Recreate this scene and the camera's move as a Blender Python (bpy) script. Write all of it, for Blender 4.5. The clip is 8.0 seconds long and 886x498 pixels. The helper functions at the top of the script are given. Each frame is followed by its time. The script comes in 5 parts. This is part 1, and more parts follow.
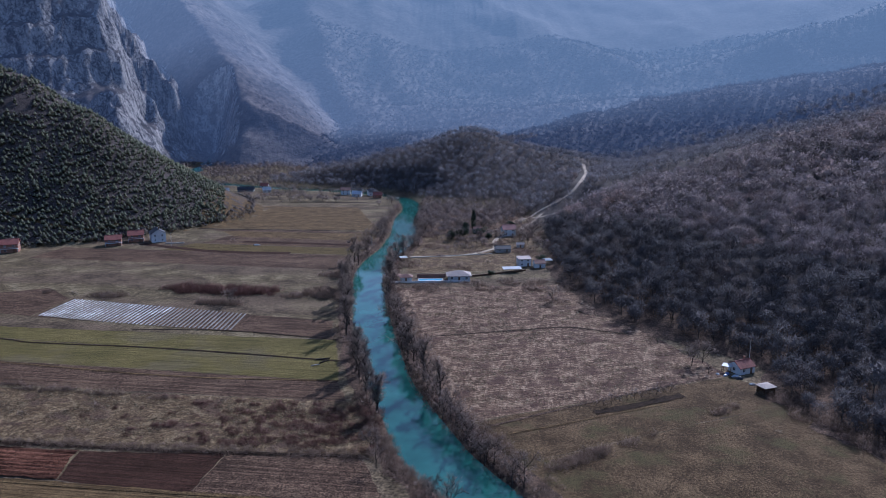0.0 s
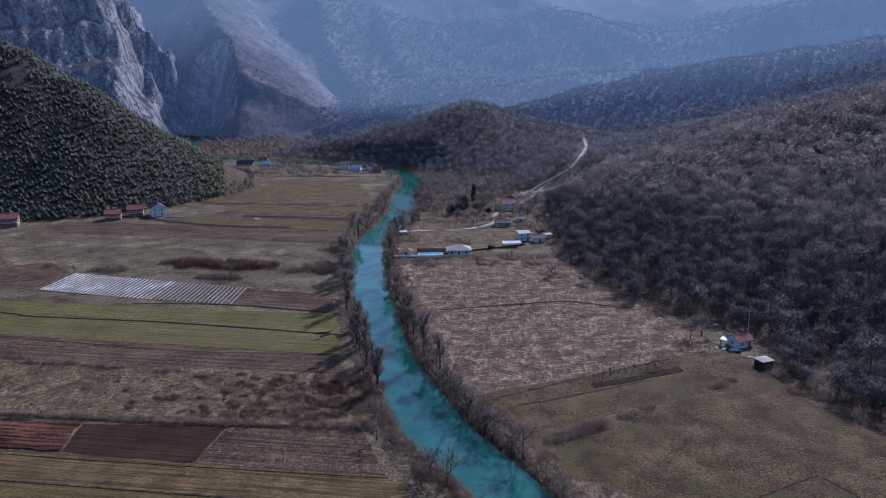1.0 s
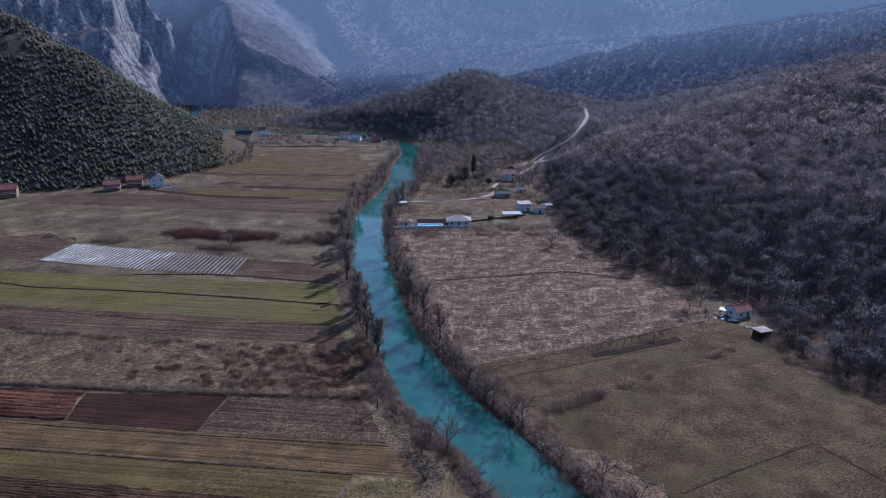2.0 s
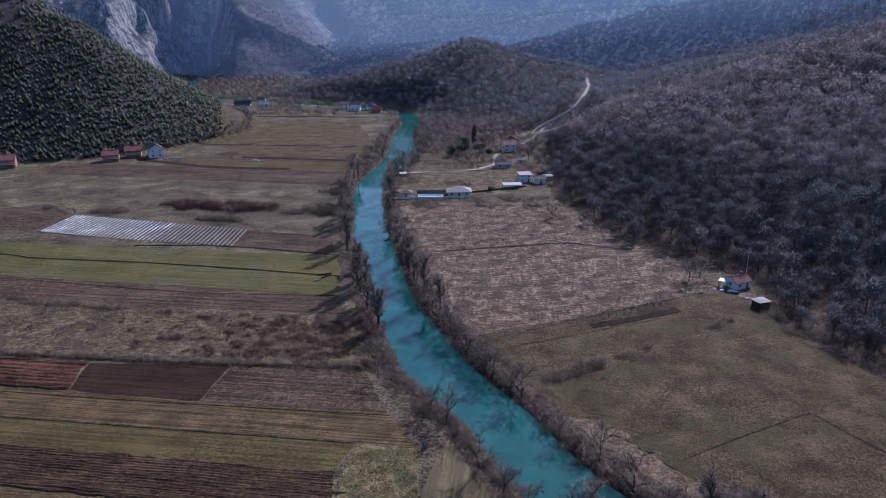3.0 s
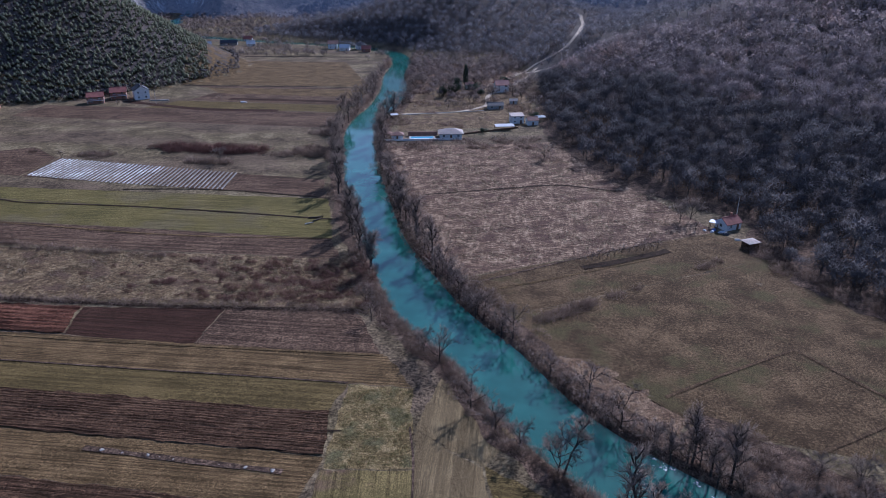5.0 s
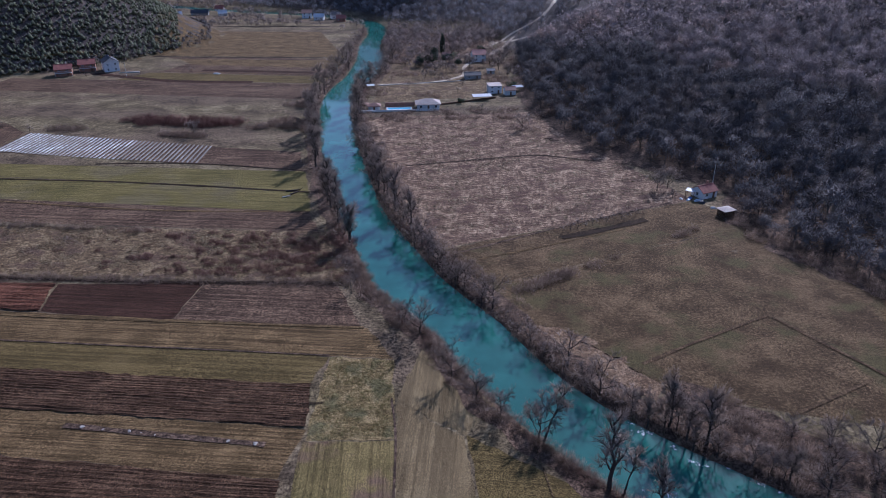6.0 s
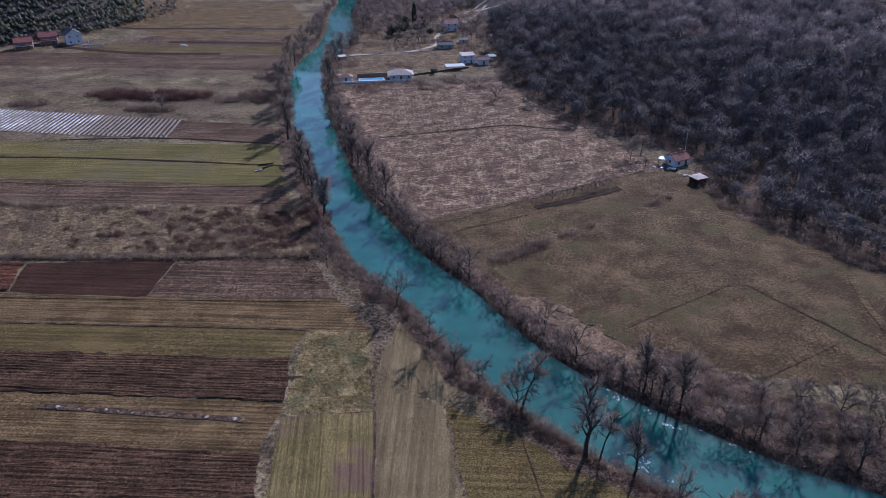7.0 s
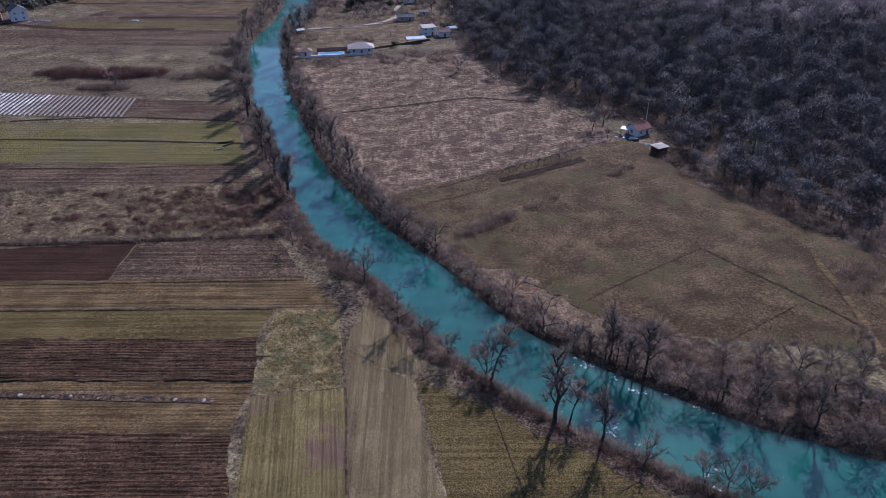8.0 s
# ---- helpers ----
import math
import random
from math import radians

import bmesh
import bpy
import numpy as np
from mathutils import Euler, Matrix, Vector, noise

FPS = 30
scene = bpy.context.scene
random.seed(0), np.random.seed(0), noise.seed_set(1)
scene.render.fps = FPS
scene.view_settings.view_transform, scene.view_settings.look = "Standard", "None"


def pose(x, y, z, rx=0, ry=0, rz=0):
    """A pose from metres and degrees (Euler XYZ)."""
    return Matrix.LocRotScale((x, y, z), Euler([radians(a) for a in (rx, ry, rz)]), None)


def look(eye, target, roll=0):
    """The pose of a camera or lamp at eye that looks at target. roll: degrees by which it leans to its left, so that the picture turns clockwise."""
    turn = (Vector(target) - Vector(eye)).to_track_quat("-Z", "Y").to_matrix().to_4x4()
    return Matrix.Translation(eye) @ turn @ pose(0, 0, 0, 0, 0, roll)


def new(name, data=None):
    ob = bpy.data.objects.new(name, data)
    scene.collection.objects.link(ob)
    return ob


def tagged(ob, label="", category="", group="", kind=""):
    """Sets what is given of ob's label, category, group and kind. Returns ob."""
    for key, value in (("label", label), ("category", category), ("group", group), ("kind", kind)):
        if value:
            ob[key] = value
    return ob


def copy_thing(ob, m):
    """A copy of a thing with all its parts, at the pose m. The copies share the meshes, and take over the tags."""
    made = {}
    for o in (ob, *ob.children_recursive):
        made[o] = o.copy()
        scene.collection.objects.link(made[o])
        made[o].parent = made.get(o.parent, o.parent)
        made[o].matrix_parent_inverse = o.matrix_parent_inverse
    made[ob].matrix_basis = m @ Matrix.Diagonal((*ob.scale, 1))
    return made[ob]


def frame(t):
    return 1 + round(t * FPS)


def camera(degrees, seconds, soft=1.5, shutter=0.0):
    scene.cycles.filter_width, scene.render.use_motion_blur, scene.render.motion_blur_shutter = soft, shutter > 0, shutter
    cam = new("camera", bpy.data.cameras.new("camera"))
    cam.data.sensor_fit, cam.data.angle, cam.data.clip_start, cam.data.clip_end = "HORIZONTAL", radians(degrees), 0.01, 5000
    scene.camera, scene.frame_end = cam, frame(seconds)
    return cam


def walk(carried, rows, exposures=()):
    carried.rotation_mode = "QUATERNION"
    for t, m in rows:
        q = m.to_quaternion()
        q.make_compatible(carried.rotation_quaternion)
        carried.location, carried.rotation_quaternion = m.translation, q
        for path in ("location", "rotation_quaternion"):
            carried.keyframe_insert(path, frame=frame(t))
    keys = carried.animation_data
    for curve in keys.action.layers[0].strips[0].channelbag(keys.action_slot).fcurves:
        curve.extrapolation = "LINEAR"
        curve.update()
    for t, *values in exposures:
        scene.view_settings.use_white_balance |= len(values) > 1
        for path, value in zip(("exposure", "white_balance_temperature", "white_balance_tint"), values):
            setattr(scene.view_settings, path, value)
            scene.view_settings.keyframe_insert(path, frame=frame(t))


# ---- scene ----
EYE = 95.0
cam = camera(64.37, 8.0, soft=0.6)
ROWS = [
    (0.0, 0.0, -12.181), (0.5, -0.004, -13.155), (1.0, -0.010, -14.274), (1.5, -0.011, -15.462),
    (3.0, 0.007, -19.015), (3.5, 0.009, -20.159), (4.0, -0.001, -21.312), (4.5, -0.156, -22.501),
    (6.0, -2.562, -25.992), (6.5, -3.610, -27.141), (7.0, -4.782, -28.292), (7.5, -6.498, -29.459), (8.0, -7.924, -30.373),
]
walk(cam, [(t, pose(0, 0, EYE, 90 + pitch, 0, yaw)) for t, yaw, pitch in ROWS],
     exposures=[(0.0, 0.13, 4950, 20), (4.5, 0.2, 4950, 22), (8.0, 0.24, 5100, 25)])

# ---- light ----
SUN_AZ, SUN_EL = 30.0, 33.0      # degrees to the right of +y, and up
world = bpy.data.worlds.new("sky")
scene.world = world
world.use_nodes = True
_nt = world.node_tree
_sky = _nt.nodes.new("ShaderNodeTexSky")
_sky.sky_type, _sky.sun_disc = "NISHITA", False
_sky.sun_elevation, _sky.sun_rotation = radians(SUN_EL), radians(SUN_AZ)
_sky.air_density, _sky.dust_density, _sky.ozone_density = 1.2, 0.6, 1.5
_nt.links.new(_sky.outputs[0], _nt.nodes["Background"].inputs[0])
_nt.nodes["Background"].inputs[1].default_value = 0.095
sun = new("sun", bpy.data.lights.new("sun", "SUN"))
sun.data.energy, sun.data.angle, sun.data.color = 4.2, radians(0.6), (1.0, 0.92, 0.80)
_a, _e = radians(SUN_AZ), radians(SUN_EL)
sun.matrix_world = look((0, 0, 0), (-math.sin(_a) * math.cos(_e), -math.cos(_a) * math.cos(_e), -math.sin(_e)))

# ---- materials ----
def shader(name, rough=0.9, metal=0.0, spec=0.3):
    m = bpy.data.materials.new(name)
    m.use_nodes = True
    b = m.node_tree.nodes["Principled BSDF"]
    b.inputs["Roughness"].default_value, b.inputs["Metallic"].default_value = rough, metal
    b.inputs["Specular IOR Level"].default_value = spec
    return m, m.node_tree, b


def spot_noise(nt, coord, size, detail=4.0, rough=0.6, stretch=None, turn=0.0):
    """Noise whose features are about size metres across; stretch: factors along x and y after a turn."""
    if stretch:
        mp = nt.nodes.new("ShaderNodeMapping")
        mp.vector_type = "TEXTURE"
        mp.inputs["Rotation"].default_value = (0, 0, radians(turn))
        mp.inputs["Scale"].default_value = (stretch[0], stretch[1], stretch[2] if len(stretch) > 2 else 1)
        nt.links.new(coord, mp.inputs[0])
        coord = mp.outputs[0]
    n = nt.nodes.new("ShaderNodeTexNoise")
    n.inputs["Scale"].default_value, n.inputs["Detail"].default_value, n.inputs["Roughness"].default_value = 1 / size, detail, rough
    nt.links.new(coord, n.inputs["Vector"])
    return n.outputs[0]


def ramp(nt, value, *stops):
    r = nt.nodes.new("ShaderNodeValToRGB")
    while len(r.color_ramp.elements) < len(stops):
        r.color_ramp.elements.new(0.5)
    for el, (p, c) in zip(r.color_ramp.elements, stops):
        el.position, el.color = p, (*c, 1) if len(c) == 3 else c
    nt.links.new(value, r.inputs[0])
    return r.outputs[0]


def mix(nt, fac, a, b, kind="MIX"):
    n = nt.nodes.new("ShaderNodeMix")
    n.data_type, n.blend_type = "RGBA", kind
    for sock, v in ((n.inputs[0], fac), (n.inputs[6], a), (n.inputs[7], b)):
        if isinstance(v, (int, float)):
            sock.default_value = v
        elif isinstance(v, tuple):
            sock.default_value = (*v, 1)
        else:
            nt.links.new(v, sock)
    return n.outputs[2]


def bump(nt, b, height, strength, depth):
    n = nt.nodes.new("ShaderNodeBump")
    n.inputs["Strength"].default_value, n.inputs["Distance"].default_value = strength, depth
    nt.links.new(height, n.inputs["Height"])
    nt.links.new(n.outputs[0], b.inputs["Normal"])


def place(nt):
    return nt.nodes.new("ShaderNodeNewGeometry").outputs["Position"]


def field_mat(name, dark, mid, pale, patch=9.0, grain=0.7, furrow=None, depth=0.12, turn=-7.5, blot=None, streak=0.7, long=60):
    """Soil or grass: large patches, fine grain, and furrows of that spacing running along turn degrees."""
    m, nt, b = shader(name, 0.95, spec=0.1)
    dark, mid, pale = [tuple(v * k for v, k in zip(c, (1.0, 0.9, 0.79))) for c in (dark, mid, pale)]     # the valley's warm red earth
    p = place(nt)
    big = spot_noise(nt, p, patch, 5, 0.65)
    fine = spot_noise(nt, p, grain * 1.8, 5, 0.75)
    col = ramp(nt, mix(nt, 0.6, big, fine), (0.42, dark), (0.5, mid), (0.58, pale))
    if blot:
        col = mix(nt, ramp(nt, spot_noise(nt, p, patch * 1.7, 4, 0.6), (0.52, (0, 0, 0)), (0.62, (1, 1, 1))), col, blot)
    # stems and crumbs
    crumb = spot_noise(nt, p, grain * 0.6, 3, 0.8)
    col = mix(nt, 1.0, col, ramp(nt, crumb, (0.41, (0.40, 0.37, 0.35)), (0.5, (1, 1, 1)), (0.59, (1.65, 1.62, 1.55))), "MULTIPLY")
    height = mix(nt, 0.5, fine, crumb)
    if furrow:
        # low furrow lines are darkened in the colour, as shade would
        lines = spot_noise(nt, p, furrow, 3, 0.6, (long, 1), turn)
        col = mix(nt, streak, col, ramp(nt, lines, (0.42, (0.3, 0.28, 0.27)), (0.5, (0.95, 0.95, 0.95)), (0.58, (1.4, 1.4, 1.4))), "MULTIPLY")
        height = mix(nt, 0.6, height, lines)
    nt.links.new(col, b.inputs["Base Color"])
    bump(nt, b, height, 1.0, depth * 1.6)
    return m


def plain_mat(name, col, var=0.25, size=0.6, rough=0.8, metal=0.0, spec=0.3, relief=0.01):
    """One surface colour with two scales of soft wear."""
    m, nt, b = shader(name, rough, metal, spec)
    p = place(nt)
    n = mix(nt, 0.5, spot_noise(nt, p, size, 4), spot_noise(nt, p, size * 6, 3))
    lo, hi = tuple(c * (1 - var) for c in col), tuple(min(1, c * (1 + var)) for c in col)
    nt.links.new(ramp(nt, n, (0.35, lo), (0.65, hi)), b.inputs["Base Color"])
    if relief:
        bump(nt, b, n, 0.4, relief)
    return m


def round_normals(nt, *shaders):
    """Shade the many small faces of a crown as one rounded mass."""
    at = nt.nodes.new("ShaderNodeAttribute")
    at.attribute_name = "crown"
    for sh in shaders:
        nt.links.new(at.outputs["Vector"], sh.inputs["Normal"])


def wood_mat(name, dark, pale, size=14.0, sheen=0.0, tint=(0.5, 0.6, 0.8), rust=None, through_light=0.25):
    """Twigs and needles: each tree of a wood differs a little from its neighbours."""
    m, nt, b = shader(name, 0.9, spec=0.1)
    p = place(nt)
    own = nt.nodes.new("ShaderNodeAttribute")
    own.attribute_name = "own_tone"
    isl = nt.nodes.new("ShaderNodeNewGeometry").outputs["Random Per Island"]
    n = mix(nt, 0.12, mix(nt, 0.45, spot_noise(nt, p, size, 4, 0.7), own.outputs["Fac"]), isl)
    col = ramp(nt, n, (0.3, dark), (0.7, pale))
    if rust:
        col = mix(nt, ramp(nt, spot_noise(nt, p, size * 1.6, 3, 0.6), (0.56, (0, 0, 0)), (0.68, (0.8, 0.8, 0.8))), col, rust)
    nt.links.new(col, b.inputs["Base Color"])
    thin = nt.nodes.new("ShaderNodeBsdfTranslucent")
    nt.links.new(col, thin.inputs[0])
    round_normals(nt, b, thin)
    blend = nt.nodes.new("ShaderNodeMixShader")
    blend.inputs[0].default_value = through_light
    nt.links.new(b.outputs[0], blend.inputs[1])
    nt.links.new(thin.outputs[0], blend.inputs[2])
    nt.links.new(blend.outputs[0], nt.nodes["Material Output"].inputs[0])
    # a blue-tinted sheen puts distance haze on the wooded hills
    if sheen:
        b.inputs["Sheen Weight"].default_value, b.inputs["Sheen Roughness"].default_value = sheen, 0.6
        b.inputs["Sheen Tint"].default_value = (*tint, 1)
    return m


M_OLIVE = field_mat("olive winter grass", (0.070, 0.056, 0.024), (0.099, 0.079, 0.033), (0.133, 0.107, 0.048), 16, 0.5, furrow=0.9, streak=0.35)
M_GREEN = field_mat("green winter crop", (0.084, 0.080, 0.030), (0.118, 0.108, 0.040), (0.155, 0.138, 0.058), 22, 0.5, furrow=0.8, streak=0.35, blot=(0.122, 0.10, 0.048))
M_PLOUGH = field_mat("ploughed soil", (0.036, 0.022, 0.014), (0.064, 0.040, 0.026), (0.108, 0.072, 0.047), 8, 0.4, furrow=0.4, depth=0.22, streak=0.6)
M_PLOUGHFAR = field_mat("brown tilled soil", (0.056, 0.038, 0.028), (0.090, 0.063, 0.046), (0.142, 0.104, 0.076), 18, 0.9, furrow=1.0, depth=0.3, streak=0.5)
M_RED = field_mat("red-brown tilled soil", (0.052, 0.024, 0.016), (0.085, 0.040, 0.027), (0.13, 0.066, 0.045), 9, 0.4, furrow=1.0, depth=0.2)
M_DARKSOIL = field_mat("dark bare soil", (0.027, 0.014, 0.010), (0.040, 0.021, 0.015), (0.060, 0.034, 0.025), 11, 0.4, furrow=0.8, depth=0.15, streak=0.4)
M_STUBBLE = field_mat("stubble", (0.066, 0.048, 0.024), (0.108, 0.078, 0.040), (0.18, 0.134, 0.072), 7, 0.35, furrow=0.6, streak=0.55)
M_GREY = field_mat("grey-brown mown grass", (0.118, 0.096, 0.055), (0.160, 0.131, 0.077), (0.205, 0.172, 0.105), 10, 0.35, furrow=1.2, turn=83, streak=0.35)
M_VGREEN = field_mat("green striped crop", (0.096, 0.084, 0.037), (0.142, 0.123, 0.054), (0.192, 0.162, 0.076), 8, 0.35, furrow=0.7, turn=90, streak=0.4, blot=(0.13, 0.085, 0.055))
M_CLUMP = field_mat("clumpy yellow grass", (0.105, 0.085, 0.04), (0.195, 0.16, 0.08), (0.32, 0.265, 0.15), 4, 0.45, depth=0.35, blot=(0.13, 0.115, 0.055))
M_ROUGH = field_mat("rough dry meadow", (0.072, 0.049, 0.038), (0.145, 0.104, 0.077), (0.345, 0.278, 0.212), 5, 0.7, depth=0.35, blot=(0.092, 0.055, 0.040), furrow=1.4, turn=15, streak=0.25, long=16)
M_MEADOW = field_mat("brown grazed meadow", (0.047, 0.033, 0.020), (0.088, 0.064, 0.037), (0.172, 0.130, 0.080), 11, 0.4, depth=0.25, blot=(0.084, 0.068, 0.030))
M_MOWN = field_mat("thin mown meadow line", (0.046, 0.033, 0.021), (0.078, 0.055, 0.034), (0.14, 0.104, 0.066), 4, 0.4, depth=0.2)
M_PALEGRASS = field_mat("pale trampled meadow grass", (0.09, 0.062, 0.044), (0.16, 0.115, 0.08), (0.29, 0.225, 0.165), 6, 0.5, depth=0.25, blot=(0.118, 0.079, 0.050))
M_REED = field_mat("dead reeds and bramble ground", (0.07, 0.05, 0.033), (0.13, 0.10, 0.062), (0.25, 0.205, 0.135), 5, 0.9, depth=0.4, blot=(0.105, 0.068, 0.046))
M_TRACK = field_mat("bare earth track", (0.28, 0.25, 0.21), (0.40, 0.37, 0.33), (0.54, 0.51, 0.47), 4, 0.4)
M_LITTER = field_mat("leaf litter under scrub", (0.04, 0.03, 0.025), (0.085, 0.062, 0.05), (0.16, 0.12, 0.095), 4, 0.6, depth=0.3)
M_EARTH = field_mat("very dark earth", (0.016, 0.011, 0.008), (0.028, 0.019, 0.013), (0.048, 0.034, 0.024), 3, 0.4)

# ---- plan of the land ----
def vnoise(x, y, seed=0):
    """Smooth lattice noise, -1 to 1."""
    xi, yi = np.floor(x), np.floor(y)
    u, v = x - xi, y - yi
    u, v = u * u * (3 - 2 * u), v * v * (3 - 2 * v)

    def lattice(a, b):
        s = np.sin(a * 127.1 + b * 311.7 + seed * 74.7) * 43758.5453
        return (s - np.floor(s)) * 2 - 1
    top = lattice(xi, yi) * (1 - u) + lattice(xi + 1, yi) * u
    low = lattice(xi, yi + 1) * (1 - u) + lattice(xi + 1, yi + 1) * u
    return top * (1 - v) + low * v


def fbm(x, y, size, octaves=4, seed=0, ridged=False):
    total, amp, norm = 0 * x, 1.0, 0.0
    for k in range(octaves):
        n = vnoise(x / size + 17.3 * k, y / size - 9.1 * k, seed + k)
        total, norm = total + amp * ((1 - 2 * abs(n)) if ridged else n), norm + amp
        amp, size = amp * 0.5, size * 0.5
    return total / norm


def smooth_line(points, n):
    """A Catmull-Rom line through points of any width."""
    p = np.array(points, float)
    p = np.vstack([2 * p[0] - p[1], p, 2 * p[-1] - p[-2]])
    out = []
    for i in range(1, len(p) - 2):
        a, b, c, d = p[i - 1:i + 3]
        for t in np.linspace(0, 1, n, endpoint=False):
            out.append(0.5 * (2 * b + (c - a) * t + (2 * a - 5 * b + 4 * c - d) * t**2 + (3 * b - a - 3 * c + d) * t**3))
    return np.array(out + [p[-2]])


# the river's middle and half width, up the valley
RIVER = smooth_line([
    (300, -40, 10), (190, 15, 10), (120, 50, 9.5), (88, 68, 9.3), (68, 80.5, 9), (55, 91, 9), (44, 101, 9), (35, 111, 8.6), (27, 122, 8.4),
    (20.5, 134, 8.4), (13.5, 150, 8.4), (4.5, 165, 8.6), (-2, 177, 9), (-6.5, 190, 8.6), (-12.5, 209, 7.6), (-17.8, 227, 7), (-22.6, 248, 7.4), (-27.3, 273, 7.8),
    (-32.4, 303, 7.8), (-37.4, 340, 7.8), (-40.6, 380, 8), (-38.4, 415, 8.2), (-32, 445, 9), (-28.5, 500, 9.5), (-31, 560, 8), (-28, 620, 8),
    (-42, 680, 8), (-92, 722, 8), (-165, 752, 8), (-240, 790, 9), (-300, 838, 10), (-319, 890, 9), (-336, 960, 8), (-352, 1060, 7), (-390, 1180, 6)], 8)
WATER = -1.6
FORK = [(35, 500), (46, 520), (58, 540), (68, 558), (76, 548), (86, 538)]
CLIMB = [(68, 558), (82, 571), (101, 577), (114, 592), (124, 625), (133, 662), (144, 710), (150, 755)]

# hills: ridges of (x, y, height, reach)
HILLS = {
    "wooded_spur": ([(66, 470, 0, 45), (105, 478, 9, 105), (210, 512, 27, 260), (320, 535, 56, 390), (480, 520, 110, 480), (900, 380, 240, 640)], 1.15),
    "wooded_ridge": ([(40, 985, 22, 160), (150, 1010, 52, 240), (230, 1010, 74, 280), (308, 1004, 92, 300), (414, 965, 112, 320), (546, 897, 138, 330), (900, 760, 250, 450)], 1.2),
    "round_hill": ([(-180, 806, 4, 35), (-117, 806, 18, 62), (-53, 806, 34, 105), (29, 805, 56, 165), (111, 800, 36, 160), (165, 800, 15, 130)], 1.1),
    "pine_hill": ([(-192, 588, 1, 22), (-228, 582, 28, 58), (-269, 585, 54, 115), (-312, 585, 86, 150), (-353, 585, 112, 160), (-520, 585, 220, 260), (-800, 520, 340, 460)], 1.1),
    "back_range": ([(-2500, -1500, 500, 1600), (-400, -2200, 420, 1700), (2500, -1500, 500, 1600)], 1.3),
}


# the mountains round the gorge: crest lines (x, y, height), and how steeply they fall to the left and right of the line
# as (slope near the crest, how far that reaches, slope below)
RIDGES = {
    "gorge_spur": ([(-286, 979, 0), (-293, 1092, 78), (-370, 1246, 158), (-449, 1379, 225), (-540, 1506, 290), (-820, 1900, 500)], (1.1, 60, 1.2), (0.42, 105, 0.85)),
    "cliff_buttress": ([(-388, 880, 4), (-430, 936, 62), (-488, 1019, 120), (-520, 1071, 176), (-556, 1132, 240), (-820, 1400, 480)], (0.7, 60, 1.1), (1.1, 70, 1.2)),
    "cliff_wall": ([(-505, 1075, 235), (-640, 1010, 330), (-820, 930, 390), (-1150, 800, 430), (-1800, 600, 480)], (1.7, 120, 1.1), (0.3, 200, 0.3)),
    "spur_near": ([(-152, 1341, 50), (-183, 1388, 84), (-242, 1531, 166), (-297, 1725, 262), (-366, 1966, 370)], (0.75, 80, 0.8), (0.5, 80, 0.7)),
    "spur_next": ([(-73, 1448, 70), (-120, 1646, 166), (-176, 1842, 240), (-219, 2139, 365)], (0.8, 80, 0.8), (0.45, 90, 0.7)),
    "spur_far": ([(439, 1434, 100), (405, 1548, 150), (341, 1665, 192), (178, 1992, 290), (29, 2400, 440)], (0.4, 120, 0.5), (0.5, 90, 0.6)),
    "east_ridge": ([(470, 1500, 96), (604, 1536, 166), (682, 1557, 204), (818, 1547, 236), (927, 1543, 280), (1500, 1400, 460)], (0.4, 100, 0.5), (0.45, 90, 0.5)),
    "low_spur": ([(-150, 1010, 6), (-60, 1110, 34), (40, 1200, 54), (200, 1290, 74), (520, 1280, 108)], (0.18, 150, 0.3), (0.3, 60, 0.4)),
}


# where the eastern forest begins: x for each y
EDGE_Y = [60, 140, 152, 175, 200, 214, 240, 262, 285, 316, 357, 417, 470, 560, 620]
EDGE_X = [160, 140, 135, 122, 112, 110, 116, 104, 80, 71, 63, 66, 70, 75, 60]


def wood_edge(y):
    return np.interp(y, EDGE_Y, EDGE_X)


def hill_height(key, x, y):
    pts, power = HILLS[key]
    best = np.zeros_like(x)
    for (ax, ay, ah, aw), (bx, by, bh, bw) in zip(pts, pts[1:]):
        dx, dy = bx - ax, by - ay
        t = np.clip(((x - ax) * dx + (y - ay) * dy) / (dx * dx + dy * dy), 0, 1)
        d = np.hypot(x - ax - t * dx, y - ay - t * dy)
        w = np.clip(1 - d / (aw + t * (bw - aw)), 0, 1)
        w = np.where(w > 0.85, 0.85 + (w - 0.85) * (1 - (w - 0.85) / 0.3), w) / 0.925
        best = np.maximum(best, (ah + t * (bh - ah)) * w**power)
    if key == "wooded_spur":
        best = best * np.clip((x - wood_edge(y) + 5) / 55, 0, 1)
    return best


def ridge_height(key, x, y):
    """The roof that falls away from a crest line on both sides."""
    pts, left, right = RIDGES[key]
    gap, best = np.full(np.shape(x), 1e9), np.zeros(np.shape(x))
    for k, ((ax, ay, ah), (bx, by, bh)) in enumerate(zip(pts, pts[1:])):
        dx, dy = bx - ax, by - ay
        s = ((x - ax) * dx + (y - ay) * dy) / (dx * dx + dy * dy)
        t = np.clip(s, 0, 1)
        d = np.hypot(x - ax - t * dx, y - ay - t * dy)
        on_left = dx * (y - ay) - dy * (x - ax) > 0
        s0, reach, s1 = [np.where(on_left, p_, q_) for p_, q_ in zip(left, right)]
        soft = np.sqrt(d * d + 64) - 8
        h = ah + t * (bh - ah) - s0 * np.minimum(soft, reach) - s1 * np.maximum(soft - reach, 0)
        if k == 0:      # the nose falls steeply
            h = h - 1.2 * np.maximum(-s, 0) * math.hypot(dx, dy)
        best, gap = np.where(d < gap, h, best), np.minimum(d, gap)
    return np.maximum(best, 0)


